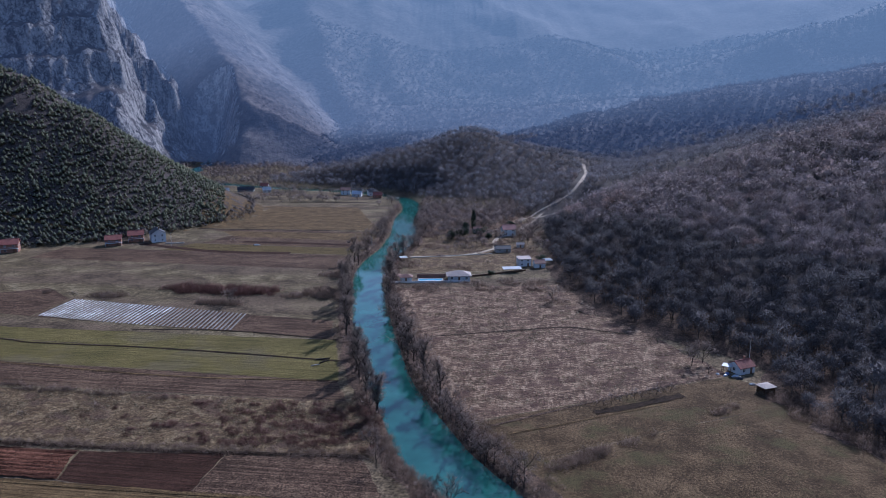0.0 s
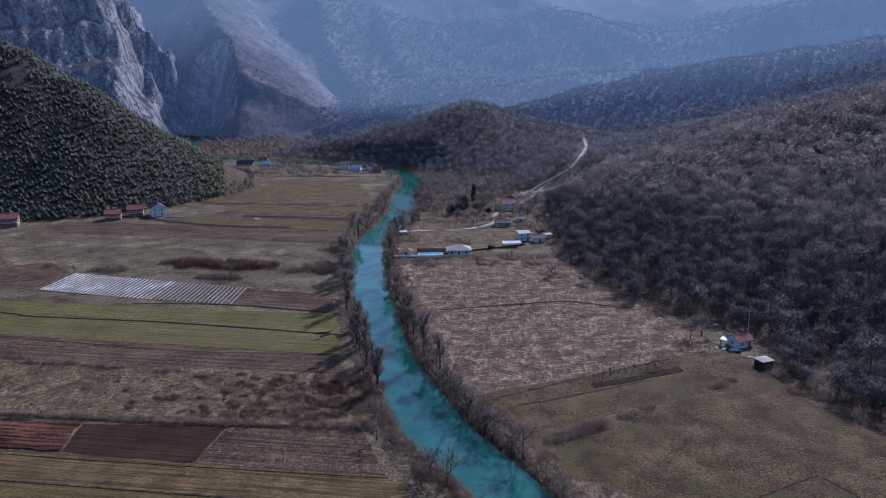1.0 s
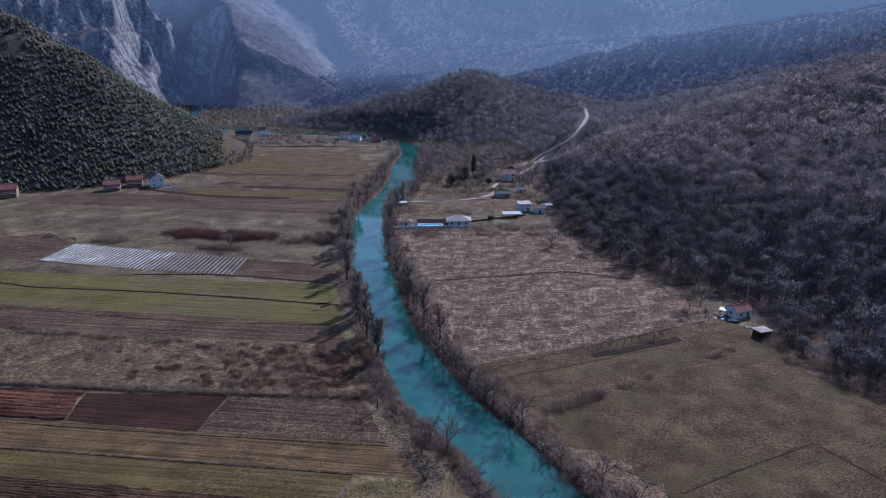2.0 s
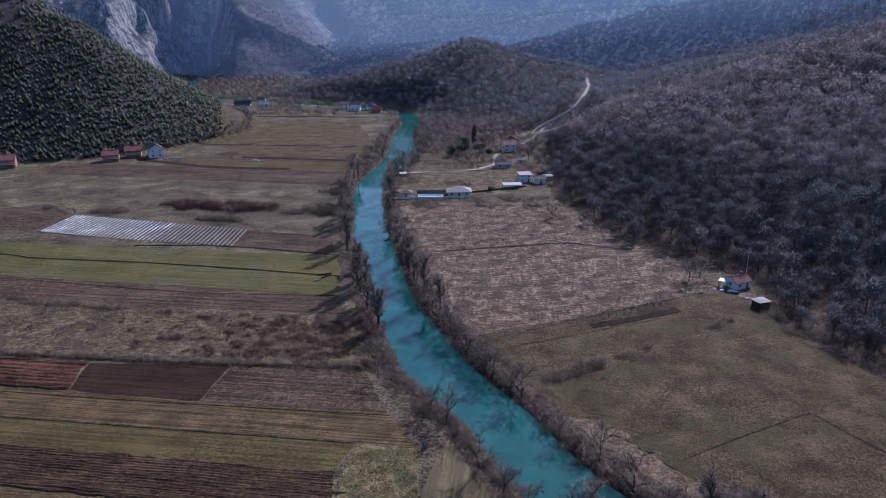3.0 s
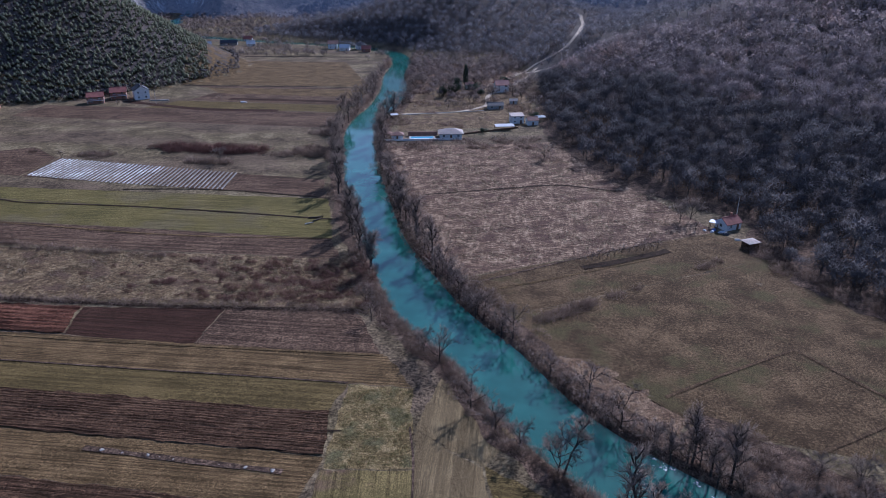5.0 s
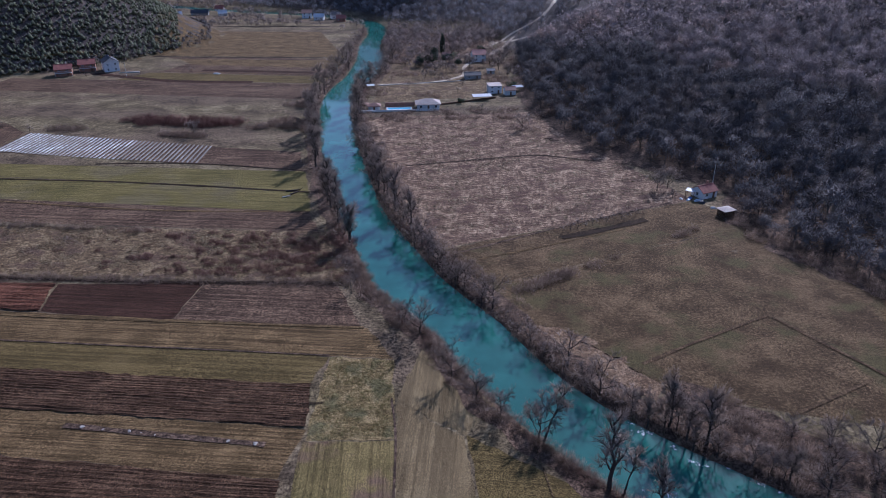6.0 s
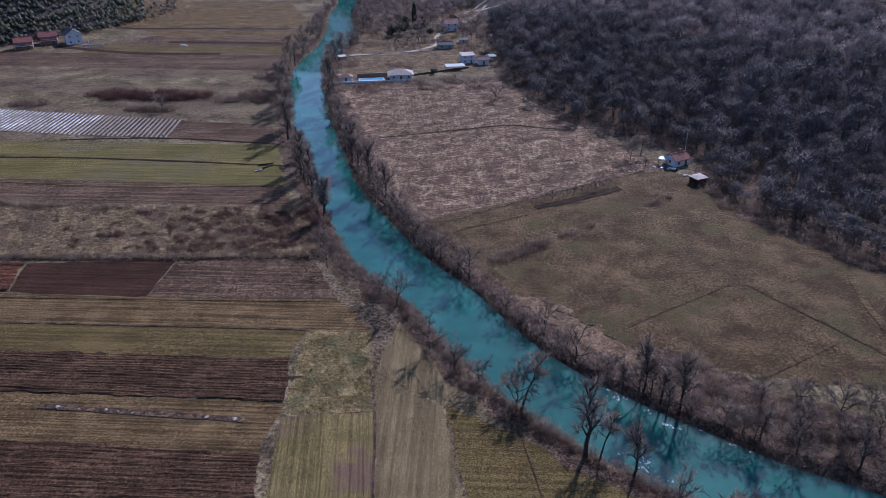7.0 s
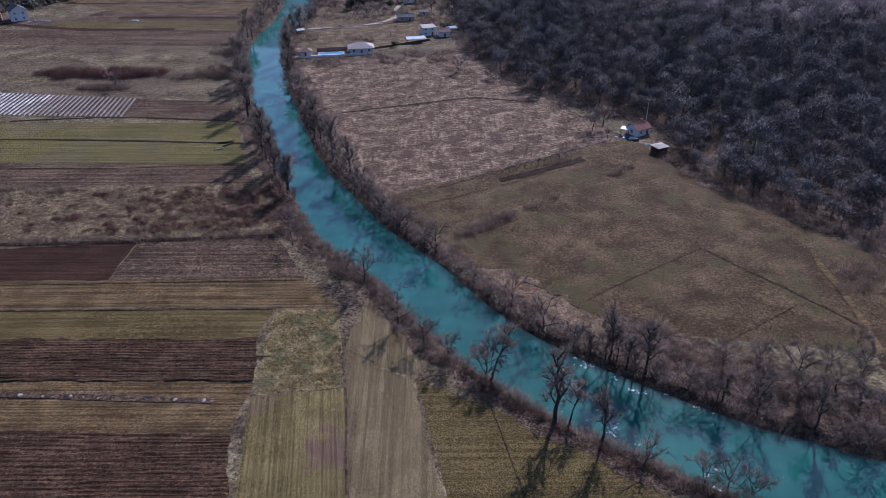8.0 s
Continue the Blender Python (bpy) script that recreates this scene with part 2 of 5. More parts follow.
def cliffs(x, y):
    h = np.maximum(ridge_height("cliff_buttress", x, y), ridge_height("cliff_wall", x, y))
    hold = np.clip(h / 60, 0, 1)
    h = h + hold * (24 * fbm(x + 0.35 * y, y * 0.3, 60, 4, 4, ridged=True) + 15 * fbm(x + 0.3 * y, y * 0.4, 19, 3, 14, ridged=True))
    # ledges
    return np.maximum(h + hold * 5 * np.sin(h / 7 + 3 * fbm(x, y, 60, 2, 3)), 0)


def mountains(x, y):
    """The slopes that close the valley: a rising apron, spurs upon it, and the cliffs."""
    far = np.hypot(x, y)
    apron = np.interp(far, [960, 1150, 1300, 1500, 1800, 2200, 3000, 4000], [0, 26, 58, 96, 185, 345, 640, 700]) * np.clip((y - 300) / 500, 0, 1)
    apron = apron * np.maximum(np.clip((x + 250) / 110, 0, 1), np.clip((far - 1350) / 400, 0, 1))
    z = apron
    for k in RIDGES:
        if not k.startswith("cliff"):
            h = ridge_height(k, x, y)
            z = (z**5 + h**5)**0.2
    hold = np.clip(z / 70, 0, 1)
    z = z + hold * (0.05 * z * fbm(x, y, 150, 3, 7) + 9 * fbm(x, y, 75, 4, 8, ridged=True) - 3)
    return np.maximum(np.maximum(z, cliffs(x, y)), 0)


def river_gap(x, y):
    """Distance from the river's edge; below zero in the water."""
    out = np.full(np.shape(x), 1e6)
    for px, py, hw in RIVER:
        out = np.minimum(out, np.hypot(x - px, y - py) - hw)
    return out


def land(x, y):
    x, y = np.asarray(x, float), np.asarray(y, float)
    z = np.zeros_like(x)
    for k in HILLS:
        h = hill_height(k, x, y)
        amp, size = (0.2, 400) if k == "back_range" else (0.10, 70)
        h = h * (1 + amp * fbm(x, y, size, 5, len(k)))
        z = (z**4 + np.maximum(h, 0)**4)**0.25
    z = (z**6 + mountains(x, y)**6)**(1 / 6)
    z = z + 0.12 * fbm(x, y, 25, 3, 5) * (z < 3)
    gap = river_gap(x, y)
    bank = np.clip((3.0 - gap) / 5.0, 0, 1)
    bank = bank * bank * (3 - 2 * bank)
    return z * (1 - np.clip((40 - gap) / 36, 0, 1)) - 3.4 * bank


def land_at(x, y):
    return float(land(np.array([x]), np.array([y]))[0])


def steps(lo, hi, fine_lo, fine_hi, fine, grow):
    out, s = list(np.arange(fine_lo, fine_hi + 0.01, fine)), fine
    while out[-1] < hi:
        s = min(s * grow, 160)
        out.append(out[-1] + s)
    s = fine
    while out[0] > lo:
        s = min(s * grow, 160)
        out.insert(0, out[0] - s)
    return np.array(out)


def soup(name, verts, faces, smooth=False, slots=None):
    """A mesh from arrays of places and of faces with equal corner counts."""
    faces = np.asarray(faces, np.int32)
    me = bpy.data.meshes.new(name)
    me.vertices.add(len(verts))
    me.vertices.foreach_set("co", np.asarray(verts, np.float32).ravel())
    me.loops.add(faces.size)
    me.loops.foreach_set("vertex_index", faces.ravel())
    me.polygons.add(len(faces))
    me.polygons.foreach_set("loop_start", np.arange(0, faces.size, faces.shape[1], dtype=np.int32))
    if slots is not None:
        me.polygons.foreach_set("material_index", np.asarray(slots, np.int32))
    me.polygons.foreach_set("use_smooth", np.full(len(faces), smooth))
    me.update(calc_edges=True)
    return me


def crown_normals(me, v, centre, radii, rough=0.35, seed=1, tone=None):
    """Normals that point out of a rounded crown, a little shaken."""
    n = (np.asarray(v) - centre) / radii
    n = n / (np.linalg.norm(n, axis=1)[:, None] + 1e-6) + np.random.default_rng(seed).normal(size=n.shape) * rough
    n /= np.linalg.norm(n, axis=1)[:, None] + 1e-6
    me.attributes.new("crown", "FLOAT_VECTOR", "POINT").data.foreach_set("vector", n.astype(np.float32).ravel())
    tone = np.full(len(n), 0.5) if tone is None else tone
    me.attributes.new("own_tone", "FLOAT", "POINT").data.foreach_set("value", tone.astype(np.float32))
    return me


def part(name, bm, material, parent=None, label=""):
    """Links a bmesh as one mesh object, under a thing or under a part."""
    me = bpy.data.meshes.new(name)
    bm.to_mesh(me)
    bm.free()
    me.materials.append(material)
    ob = new(name, me)
    ob.parent = parent
    return tagged(ob, label)


def thing(name, x, y, z, turn=0.0, label="", category="", group=""):
    ob = new(name)
    ob.matrix_basis = pose(x, y, z, 0, 0, turn)
    return tagged(ob, label, category, group)

# ---- ground, river ----
XS = steps(-4300, 4300, -70, 140, 2.4, 1.036)
YS = np.r_[-4000, -3000, -2200, -1600, -1100, -700, -400, -200, -100, -50, -20, 0, 15, 30, 40, 48, steps(55, 3600, 55, 620, 2.4, 1.025)]
GX, GY = np.meshgrid(XS, YS)
GZ = land(GX, GY)


def sheet(name, keep, material, label):
    """The quads of the land for which keep holds, as one object; neighbours share their border."""
    n, m = len(YS), len(XS)
    i = np.arange((n - 1) * (m - 1))
    a = (i // (m - 1)) * m + i % (m - 1)
    q = np.c_[a, a + 1, a + m + 1, a + m][keep]
    used, q = np.unique(q, return_inverse=True)
    v = np.c_[GX.ravel(), GY.ravel(), GZ.ravel()][used]
    ob = new(name, soup(name, v, q.reshape(-1, 4), smooth=True))
    ob.data.materials.append(material)
    return tagged(ob, label, name.rstrip("_123456789"), kind="structure")


def mapped(nt, value, lo, hi):
    n = nt.nodes.new("ShaderNodeMapRange")
    n.inputs[1].default_value, n.inputs[2].default_value = lo, hi
    nt.links.new(value, n.inputs[0])
    return n.outputs[0]


def ground_mat():
    """Dry grass on the flats, leaf litter under the woods of the low hills."""
    m, nt, b = shader("valley ground", 0.95, spec=0.1)
    p = place(nt)
    sep = nt.nodes.new("ShaderNodeSeparateXYZ")
    nt.links.new(p, sep.inputs[0])
    fine, big = spot_noise(nt, p, 2.0, 5, 0.75), spot_noise(nt, p, 14, 5, 0.65)
    n = mix(nt, 0.5, fine, big)
    grass = ramp(nt, n, (0.42, (0.072, 0.054, 0.030)), (0.5, (0.13, 0.100, 0.055)), (0.58, (0.235, 0.185, 0.11)))
    fallow = ramp(nt, n, (0.42, (0.06, 0.043, 0.028)), (0.55, (0.15, 0.108, 0.07)))
    grass = mix(nt, ramp(nt, spot_noise(nt, p, 38, 4, 0.6, (2.6, 1), -8), (0.44, (0, 0, 0)), (0.56, (1, 1, 1))), grass, fallow)
    litter = ramp(nt, n, (0.40, (0.045, 0.037, 0.035)), (0.6, (0.115, 0.092, 0.082)))
    col = mix(nt, ramp(nt, mapped(nt, sep.outputs[2], 1, 4), (0, (0, 0, 0)), (1, (1, 1, 1))), grass, litter)
    crumb = spot_noise(nt, p, 0.8, 3, 0.8)
    col = mix(nt, 1.0, col, ramp(nt, crumb, (0.40, (0.38, 0.36, 0.34)), (0.5, (1, 1, 1)), (0.60, (1.5, 1.5, 1.45))), "MULTIPLY")
    nt.links.new(col, b.inputs["Base Color"])
    bump(nt, b, mix(nt, 0.5, fine, crumb), 1.0, 0.4)
    return m


def haze_depth(nt, p):
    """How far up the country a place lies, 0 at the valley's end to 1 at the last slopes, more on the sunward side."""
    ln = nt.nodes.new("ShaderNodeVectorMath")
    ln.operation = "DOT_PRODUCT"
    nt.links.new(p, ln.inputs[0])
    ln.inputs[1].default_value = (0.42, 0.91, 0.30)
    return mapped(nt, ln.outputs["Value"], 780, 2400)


# painted haze: glow added, and base colour dimmed, with distance
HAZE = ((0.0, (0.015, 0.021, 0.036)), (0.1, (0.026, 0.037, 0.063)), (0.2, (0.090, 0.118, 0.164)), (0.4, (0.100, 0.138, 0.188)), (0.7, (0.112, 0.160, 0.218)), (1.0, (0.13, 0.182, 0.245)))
HAZE_FADE = ((0.0, (1, 1, 1)), (0.3, (0.8, 0.8, 0.8)), (0.65, (0.45, 0.45, 0.45)), (1.0, (0.25, 0.25, 0.25)))


def mountain_mat(name, dark, mid, pale, rock_dark=(0.035, 0.035, 0.04), rock_pale=(0.46, 0.43, 0.40), rocky=0.3, relief=1.2, puff=False):
    """Scrub woods and screes, with bare rock where it is steep; distance haze is painted in as glow and faded colour.
    """
    m, nt, b = shader(name, 0.95, spec=0.05)
    p = place(nt)
    tone = haze_depth(nt, p)
    huge, canopy, fine = spot_noise(nt, p, 90, 6, 0.7), spot_noise(nt, p, 9, 4, 0.75), spot_noise(nt, p, 4, 5, 0.75)
    if puff:
        own = nt.nodes.new("ShaderNodeAttribute")
        own.attribute_name = "own_tone"
        canopy = mix(nt, 0.6, canopy, own.outputs["Fac"])
    scrub = ramp(nt, mix(nt, 0.5, huge, canopy), (0.38, dark), (0.5, mid), (0.62, pale))
    col = scrub
    if not puff:
        up = nt.nodes.new("ShaderNodeSeparateXYZ")
        nt.links.new(nt.nodes.new("ShaderNodeNewGeometry").outputs["True Normal"], up.inputs[0])
        rock = ramp(nt, mix(nt, 0.4, spot_noise(nt, p, 9, 8, 0.8, (1, 1, 5), 0), fine), (0.44, rock_dark), (0.56, rock_pale))
        steep = mix(nt, 0.45, mapped(nt, up.outputs[2], 0.92, 0.5), spot_noise(nt, p, 26, 6, 0.75))
        col = mix(nt, ramp(nt, steep, (0.42 + rocky, (0, 0, 0)), (0.50 + rocky, (1, 1, 1))), scrub, rock)
        bump(nt, b, mix(nt, 0.4, canopy, fine), 0.8, relief)
    else:
        round_normals(nt, b)
    nt.links.new(mix(nt, 1.0, col, ramp(nt, tone, *HAZE_FADE), "MULTIPLY"), b.inputs["Base Color"])
    # the slopes glow with painted haze, stronger far off and sunward
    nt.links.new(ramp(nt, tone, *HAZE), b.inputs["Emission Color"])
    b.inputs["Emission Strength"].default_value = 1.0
    return m


CX, CY = ((GX[:-1, :-1] + GX[1:, 1:]) / 2).ravel(), ((GY[:-1, :-1] + GY[1:, 1:]) / 2).ravel()
def corners(v, pick):
    """The most or least of each quad's four corners."""
    return pick.reduce([v[:-1, :-1], v[1:, :-1], v[:-1, 1:], v[1:, 1:]]).ravel()


_near = np.maximum.reduce([hill_height(k, CX, CY) for k in ("wooded_spur", "round_hill", "pine_hill")])
_all = mountains(GX, GY)
_mount = corners(np.maximum(_all, hill_height("wooded_ridge", GX, GY) * (GY > 780)), np.maximum)
IS_MOUNT = (_mount > 2) & (_mount > _near) & (CY > 780)
# the country round the gorge lies on a finer mesh
FINE = (-800, -190, 850, 1680)
IN_FINE = IS_MOUNT & (corners(_all, np.minimum) > 4) & (CX > FINE[0] + 12) & (CX < FINE[1] - 12) & (CY > FINE[2] + 12) & (CY < FINE[3] - 12)
sheet("ground", ~IS_MOUNT, ground_mat(), "winter valley floor of dry grass rising into wooded hills")
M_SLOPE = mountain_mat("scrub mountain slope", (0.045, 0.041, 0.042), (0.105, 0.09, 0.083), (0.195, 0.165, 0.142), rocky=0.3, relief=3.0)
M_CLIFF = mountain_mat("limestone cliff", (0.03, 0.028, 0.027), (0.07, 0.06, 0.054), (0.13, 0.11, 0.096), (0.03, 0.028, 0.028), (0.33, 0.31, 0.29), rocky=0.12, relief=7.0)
sheet("backdrop_2", IS_MOUNT & ~IN_FINE, M_SLOPE, "mountain slopes closing the valley, glowing with painted blue haze")


def cliff_country():
    """The gorge's two flanks, on a finer mesh than the rest of the land."""
    xs, ys = np.arange(FINE[0], FINE[1] + 1, 4.0), np.arange(FINE[2], FINE[3] + 1, 4.0)
    gx, gy = np.meshgrid(xs, ys)
    gz = land(gx, gy)
    rock = cliffs(gx, gy)
    mount = mountains(gx, gy)
    ok = mount > 2
    n, m = gx.shape
    i = np.arange((n - 1) * (m - 1))
    q = (i // (m - 1)) * m + i % (m - 1)
    keep = ok[:-1, :-1].ravel()
    q = np.c_[q, q + 1, q + m + 1, q + m][keep]
    used, q = np.unique(q, return_inverse=True)
    rocky = (rock + 10 * fbm(gx, gy, 30, 3, 2) >= mount - 4)[:-1, :-1].ravel()[keep]
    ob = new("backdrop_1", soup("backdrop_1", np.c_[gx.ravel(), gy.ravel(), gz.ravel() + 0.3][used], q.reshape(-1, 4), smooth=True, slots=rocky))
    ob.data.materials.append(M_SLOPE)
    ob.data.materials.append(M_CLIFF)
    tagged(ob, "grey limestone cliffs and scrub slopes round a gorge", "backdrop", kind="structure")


cliff_country()


def water_mat():
    m, nt, b = shader("turquoise river water", 0.045, spec=0.4)
    p = place(nt)
    n = mix(nt, 0.35, spot_noise(nt, p, 18, 4, 0.6), spot_noise(nt, p, 5, 3, 0.5))
    nt.links.new(ramp(nt, n, (0.34, (0.015, 0.080, 0.066)), (0.5, (0.023, 0.112, 0.092)), (0.66, (0.038, 0.150, 0.124))), b.inputs["Base Color"])
    bump(nt, b, spot_noise(nt, p, 1.2, 4, 0.55), 0.1, 0.03)
    return m


def river():
    d = np.gradient(RIVER[:, :2], axis=0)
    d /= np.hypot(d[:, 0], d[:, 1])[:, None]
    side = np.c_[d[:, 1], -d[:, 0]]
    v = []
    for k in np.linspace(-1, 1, 7):
        v.append(np.c_[RIVER[:, :2] + side * (k * (RIVER[:, 2:3] + 2.0)), np.full(len(RIVER), WATER)])
    v, n = np.vstack(v), len(RIVER)
    f = [(r * n + i, (r + 1) * n + i, (r + 1) * n + i + 1, r * n + i + 1) for r in range(6) for i in range(n - 1)]
    ob = new("river", soup("river", v, np.array(f)[:, ::-1], smooth=True))
    ob.data.materials.append(water_mat())
    return tagged(ob, "turquoise river winding through the valley between bare trees", "river", kind="structure")


river()


def field(name, corners, material, label, lift=0.03, ragged=0.5, category="field", cell=None, ridge=None):
    """A patch of tilled or grown ground between four corners, with an uneven border, laid over the land."""
    a, b, c, d = [np.array(q, float) for q in corners]
    lx, ly = max(np.hypot(*(b - a)), np.hypot(*(c - d))), max(np.hypot(*(d - a)), np.hypot(*(c - b)))
    cell = cell or max(1.5, min(lx, ly) / 12)
    nx, ny = int(min(90, max(4, lx / cell))), int(min(90, max(3, ly / cell)))
    if ridge:      # furrows along the first side: spacing and depth
        nx, ny = int(lx / 1.1), int(ly / (ridge[0] / 4))
    u, v = np.meshgrid(np.linspace(0, 1, nx + 1), np.linspace(0, 1, ny + 1))
    u, v = u.ravel()[:, None], v.ravel()[:, None]
    p = (a * (1 - u) + b * u) * (1 - v) + (d * (1 - u) + c * u) * v
    edge = ((u < 1e-6) | (u > 1 - 1e-6) | (v < 1e-6) | (v > 1 - 1e-6)).ravel()
    p[edge] += ragged * np.c_[vnoise(p[:, 0] / 2.2, p[:, 1] / 2.2, 3), vnoise(p[:, 0] / 2.2, p[:, 1] / 2.2, 8)][edge]
    z = land(p[:, 0], p[:, 1]) + lift
    if ridge:
        w = v.ravel() * ly / ridge[0] + 0.35 * vnoise(p[:, 0] / 9, p[:, 1] / 3, 5)
        z += ridge[1] * (0.5 + 0.5 * np.sin(w * 2 * math.pi)) * (0.7 + 0.6 * vnoise(p[:, 0] / 5, p[:, 1] * 1.3, 6)) + ridge[1] * 0.7 * vnoise(p[:, 0] / 0.8, p[:, 1] / 0.5, 7)
    i = np.arange(nx * ny)
    k = (i // nx) * (nx + 1) + i % nx
    ob = new(name, soup(name, np.c_[p, z], np.c_[k, k + 1, k + nx + 2, k + nx + 1], smooth=True))
    ob.data.materials.append(material)
    return tagged(ob, label, category, kind="structure")


def band(name, points, width, material, label, lift=0.16, category="track", kind="structure", n=8):
    """A strip of that width along a line, laid over the land."""
    p = smooth_line(points, n)
    d = np.gradient(p, axis=0)
    d /= np.hypot(d[:, 0], d[:, 1])[:, None] + 1e-9
    side = np.c_[d[:, 1], -d[:, 0]]
    rows = []
    for k in (-0.5, -0.17, 0.17, 0.5):
        q = p + side * (k * width * (1 + 0.25 * vnoise(p[:, 0] / 3, p[:, 1] / 3, 4)))[:, None]
        rows.append(np.c_[q, land(q[:, 0], q[:, 1]) + lift])
    m = len(p)
    f = [(r * m + i, (r + 1) * m + i, (r + 1) * m + i + 1, r * m + i + 1) for r in range(3) for i in range(m - 1)]
    ob = new(name, soup(name, np.vstack(rows), np.array(f)[:, ::-1], smooth=True))
    ob.data.materials.append(material)
    return tagged(ob, label, category, kind=kind)


def bank_strip(name, side, lo, hi, y0, y1, material, label):
    """Ground under the scrub, along one bank."""
    d = np.gradient(RIVER[:, :2], axis=0)
    d /= np.hypot(d[:, 0], d[:, 1])[:, None]
    keep = (RIVER[:, 1] > y0) & (RIVER[:, 1] < y1)
    nrm = np.c_[d[:, 1], -d[:, 0]] * side
    rows = []
    for k in range(6):
        off = lo + (hi - lo) * k / 5
        q = RIVER[:, :2] + nrm * (RIVER[:, 2] + off + (k == 5) * 1.5 * vnoise(RIVER[:, 0] / 6, RIVER[:, 1] / 6, 3))[:, None]
        q = q[keep]
        rows.append(np.c_[q, land(q[:, 0], q[:, 1]) + 0.07])
    m = len(rows[0])
    f = np.array([(r * m + i, (r + 1) * m + i, (r + 1) * m + i + 1, r * m + i + 1) for r in range(5) for i in range(m - 1)])
    ob = new(name, soup(name, np.vstack(rows), f[:, ::-1] if side > 0 else f, smooth=True))
    ob.data.materials.append(material)
    return tagged(ob, label, "river bank", kind="structure")


bank_strip("bank_1", -1, -1.5, 7.0, 20, 640, M_LITTER, "west river bank of dark leaf litter under scrub")
bank_strip("bank_2", 1, -1.5, 7.5, 0, 640, M_LITTER, "east river bank of dark leaf litter under scrub")
bank_strip("bank_3", 1, 7.2, 19, -20, 108, M_LITTER, "wide scrubby river bank of dead leaves and stems")
# fields west of the river, up the valley
field("field_1", [(-150, 66), (-22, 60), (-26, 99), (-120, 114)], M_PLOUGH, "rough dark brown ploughed field with clods", 0.15, ridge=(1.3, 0.17))
field("field_2", [(-130, 116), (-26.5, 99.3), (-22.5, 113), (-130, 129)], M_STUBBLE, "pale stubble strip with a line of stones")
field("field_3", [(-130, 128.5), (-22.7, 113.5), (-23.5, 127.5), (-130, 142)], M_PLOUGH, "dark ploughed strip with long furrows", 0.12, ridge=(0.9, 0.2))
field("field_34", [(22, 154), (39, 146), (56, 122), (49, 119)], M_PALEGRASS, "pale trampled grass beside the river scrub", 0.05, 2.6)
field("field_4", [(-140, 142.5), (-24, 127.8), (-20.5, 138.5), (-140, 154)], M_OLIVE, "olive green grass strip")
field("field_5", [(-140, 154.2), (-20.5, 138.8), (-12, 150.2), (-140, 167)], M_STUBBLE, "pale stubble strip with dry grass")
field("field_30", [(-20.4, 138.8), (-5.8, 136.4), (-10, 147), (-12.2, 150)], M_STUBBLE, "pale worn headland beside the bank")
field("field_6", [(-62, 156.2), (-13.5, 150.6), (-22, 173.5), (-58.8, 175.5)], M_PLOUGHFAR, "grey-brown tilled field")
field("field_7", [(-98, 162), (-62.3, 156.4), (-59.1, 175.5), (-100, 177)], M_DARKSOIL, "dark red-brown tilled field")
field("field_8", [(-160, 170.5), (-98.5, 162.2), (-100.5, 177.2), (-160, 183)], M_RED, "red tilled field with pale ridges", 0.12, ridge=(1.9, 0.35))
field("field_9", [(-210, 193), (-18, 173.8), (-29, 209), (-210, 226)], M_REED, "overgrown strip of dead grass and reddish bramble")
field("field_10", [(-240, 234), (-31, 209.2), (-36, 225.8), (-240, 256)], M_PLOUGHFAR, "grey-brown tilled strip below the green crop")
field("field_11", [(-240, 257), (-36, 226), (-38.5, 244), (-240, 281)], M_GREEN, "green winter crop strip")
field("field_12", [(-240, 281.6), (-38.6, 244.6), (-43, 267.3), (-240, 291)], M_GREEN, "green winter crop strip behind a dark furrow")
field("field_13", [(-89, 279.5), (-44, 268), (-48, 292), (-87, 301)], M_PLOUGHFAR, "brown tilled plot beside the plastic rows")
field("field_14", [(-260, 320), (-183, 299), (-180, 326), (-200, 346)], M_PLOUGHFAR, "dark brown bare plot")
field("field_15", [(-250, 415), (-55, 384), (-53, 420), (-245, 445)], M_PLOUGHFAR, "brown ploughed field before the houses")
field("field_16", [(-180, 437), (-50, 422), (-48, 440), (-165, 458)], M_OLIVE, "olive fallow strip")
field("field_17", [(-160, 459), (-48, 441), (-47, 466), (-150, 484)], M_PLOUGHFAR, "dark tilled strip")
field("field_18", [(-145, 480), (-47, 464), (-46, 491), (-160, 502)], M_STUBBLE, "pale stubble strip")
field("field_19", [(-165, 503), (-46, 492), (-46, 497), (-170, 509)], M_PLOUGHFAR, "dark brown tilled strip")
field("field_20", [(-181, 514), (-46, 503), (-75, 612), (-205, 625)], M_STUBBLE, "pale straw-brown fallow field near the village")
field("field_21", [(-22.5, 109.6), (-4.8, 109.2), (-5.6, 136), (-20.5, 138.5)], M_CLUMP, "clumpy yellow-green rough grass")
field("field_22", [(-23.5, 55), (-5.2, 55), (-4.6, 108.8), (-23, 109.2)], M_VGREEN, "green and brown striped crop plot")
field("field_23", [(-4.8, 55), (13, 55), (9, 109), (-4.4, 121)], M_GREY, "grey-brown mown strip")
field("field_33", [(-4.7, 121.4), (9.4, 109.6), (17.5, 119.5), (1.5, 141)], M_GREY, "grey-brown mown grass beside the bank")
field("field_24", [(13.4, 55), (64, 55), (33, 91), (9.6, 110)], M_OLIVE, "olive grass plot beside the bank")
band("forest_floor", [(x + 13, y) for x, y in zip(EDGE_X[1:13], EDGE_Y[1:13])], 32, M_LITTER, "dark leaf litter under the forest edge", 0.12, "forest floor")
field("field_31", [(-20, 376), (58, 388), (64, 500), (-16, 486)], M_REED, "brown garden plots and rough grass among the houses")
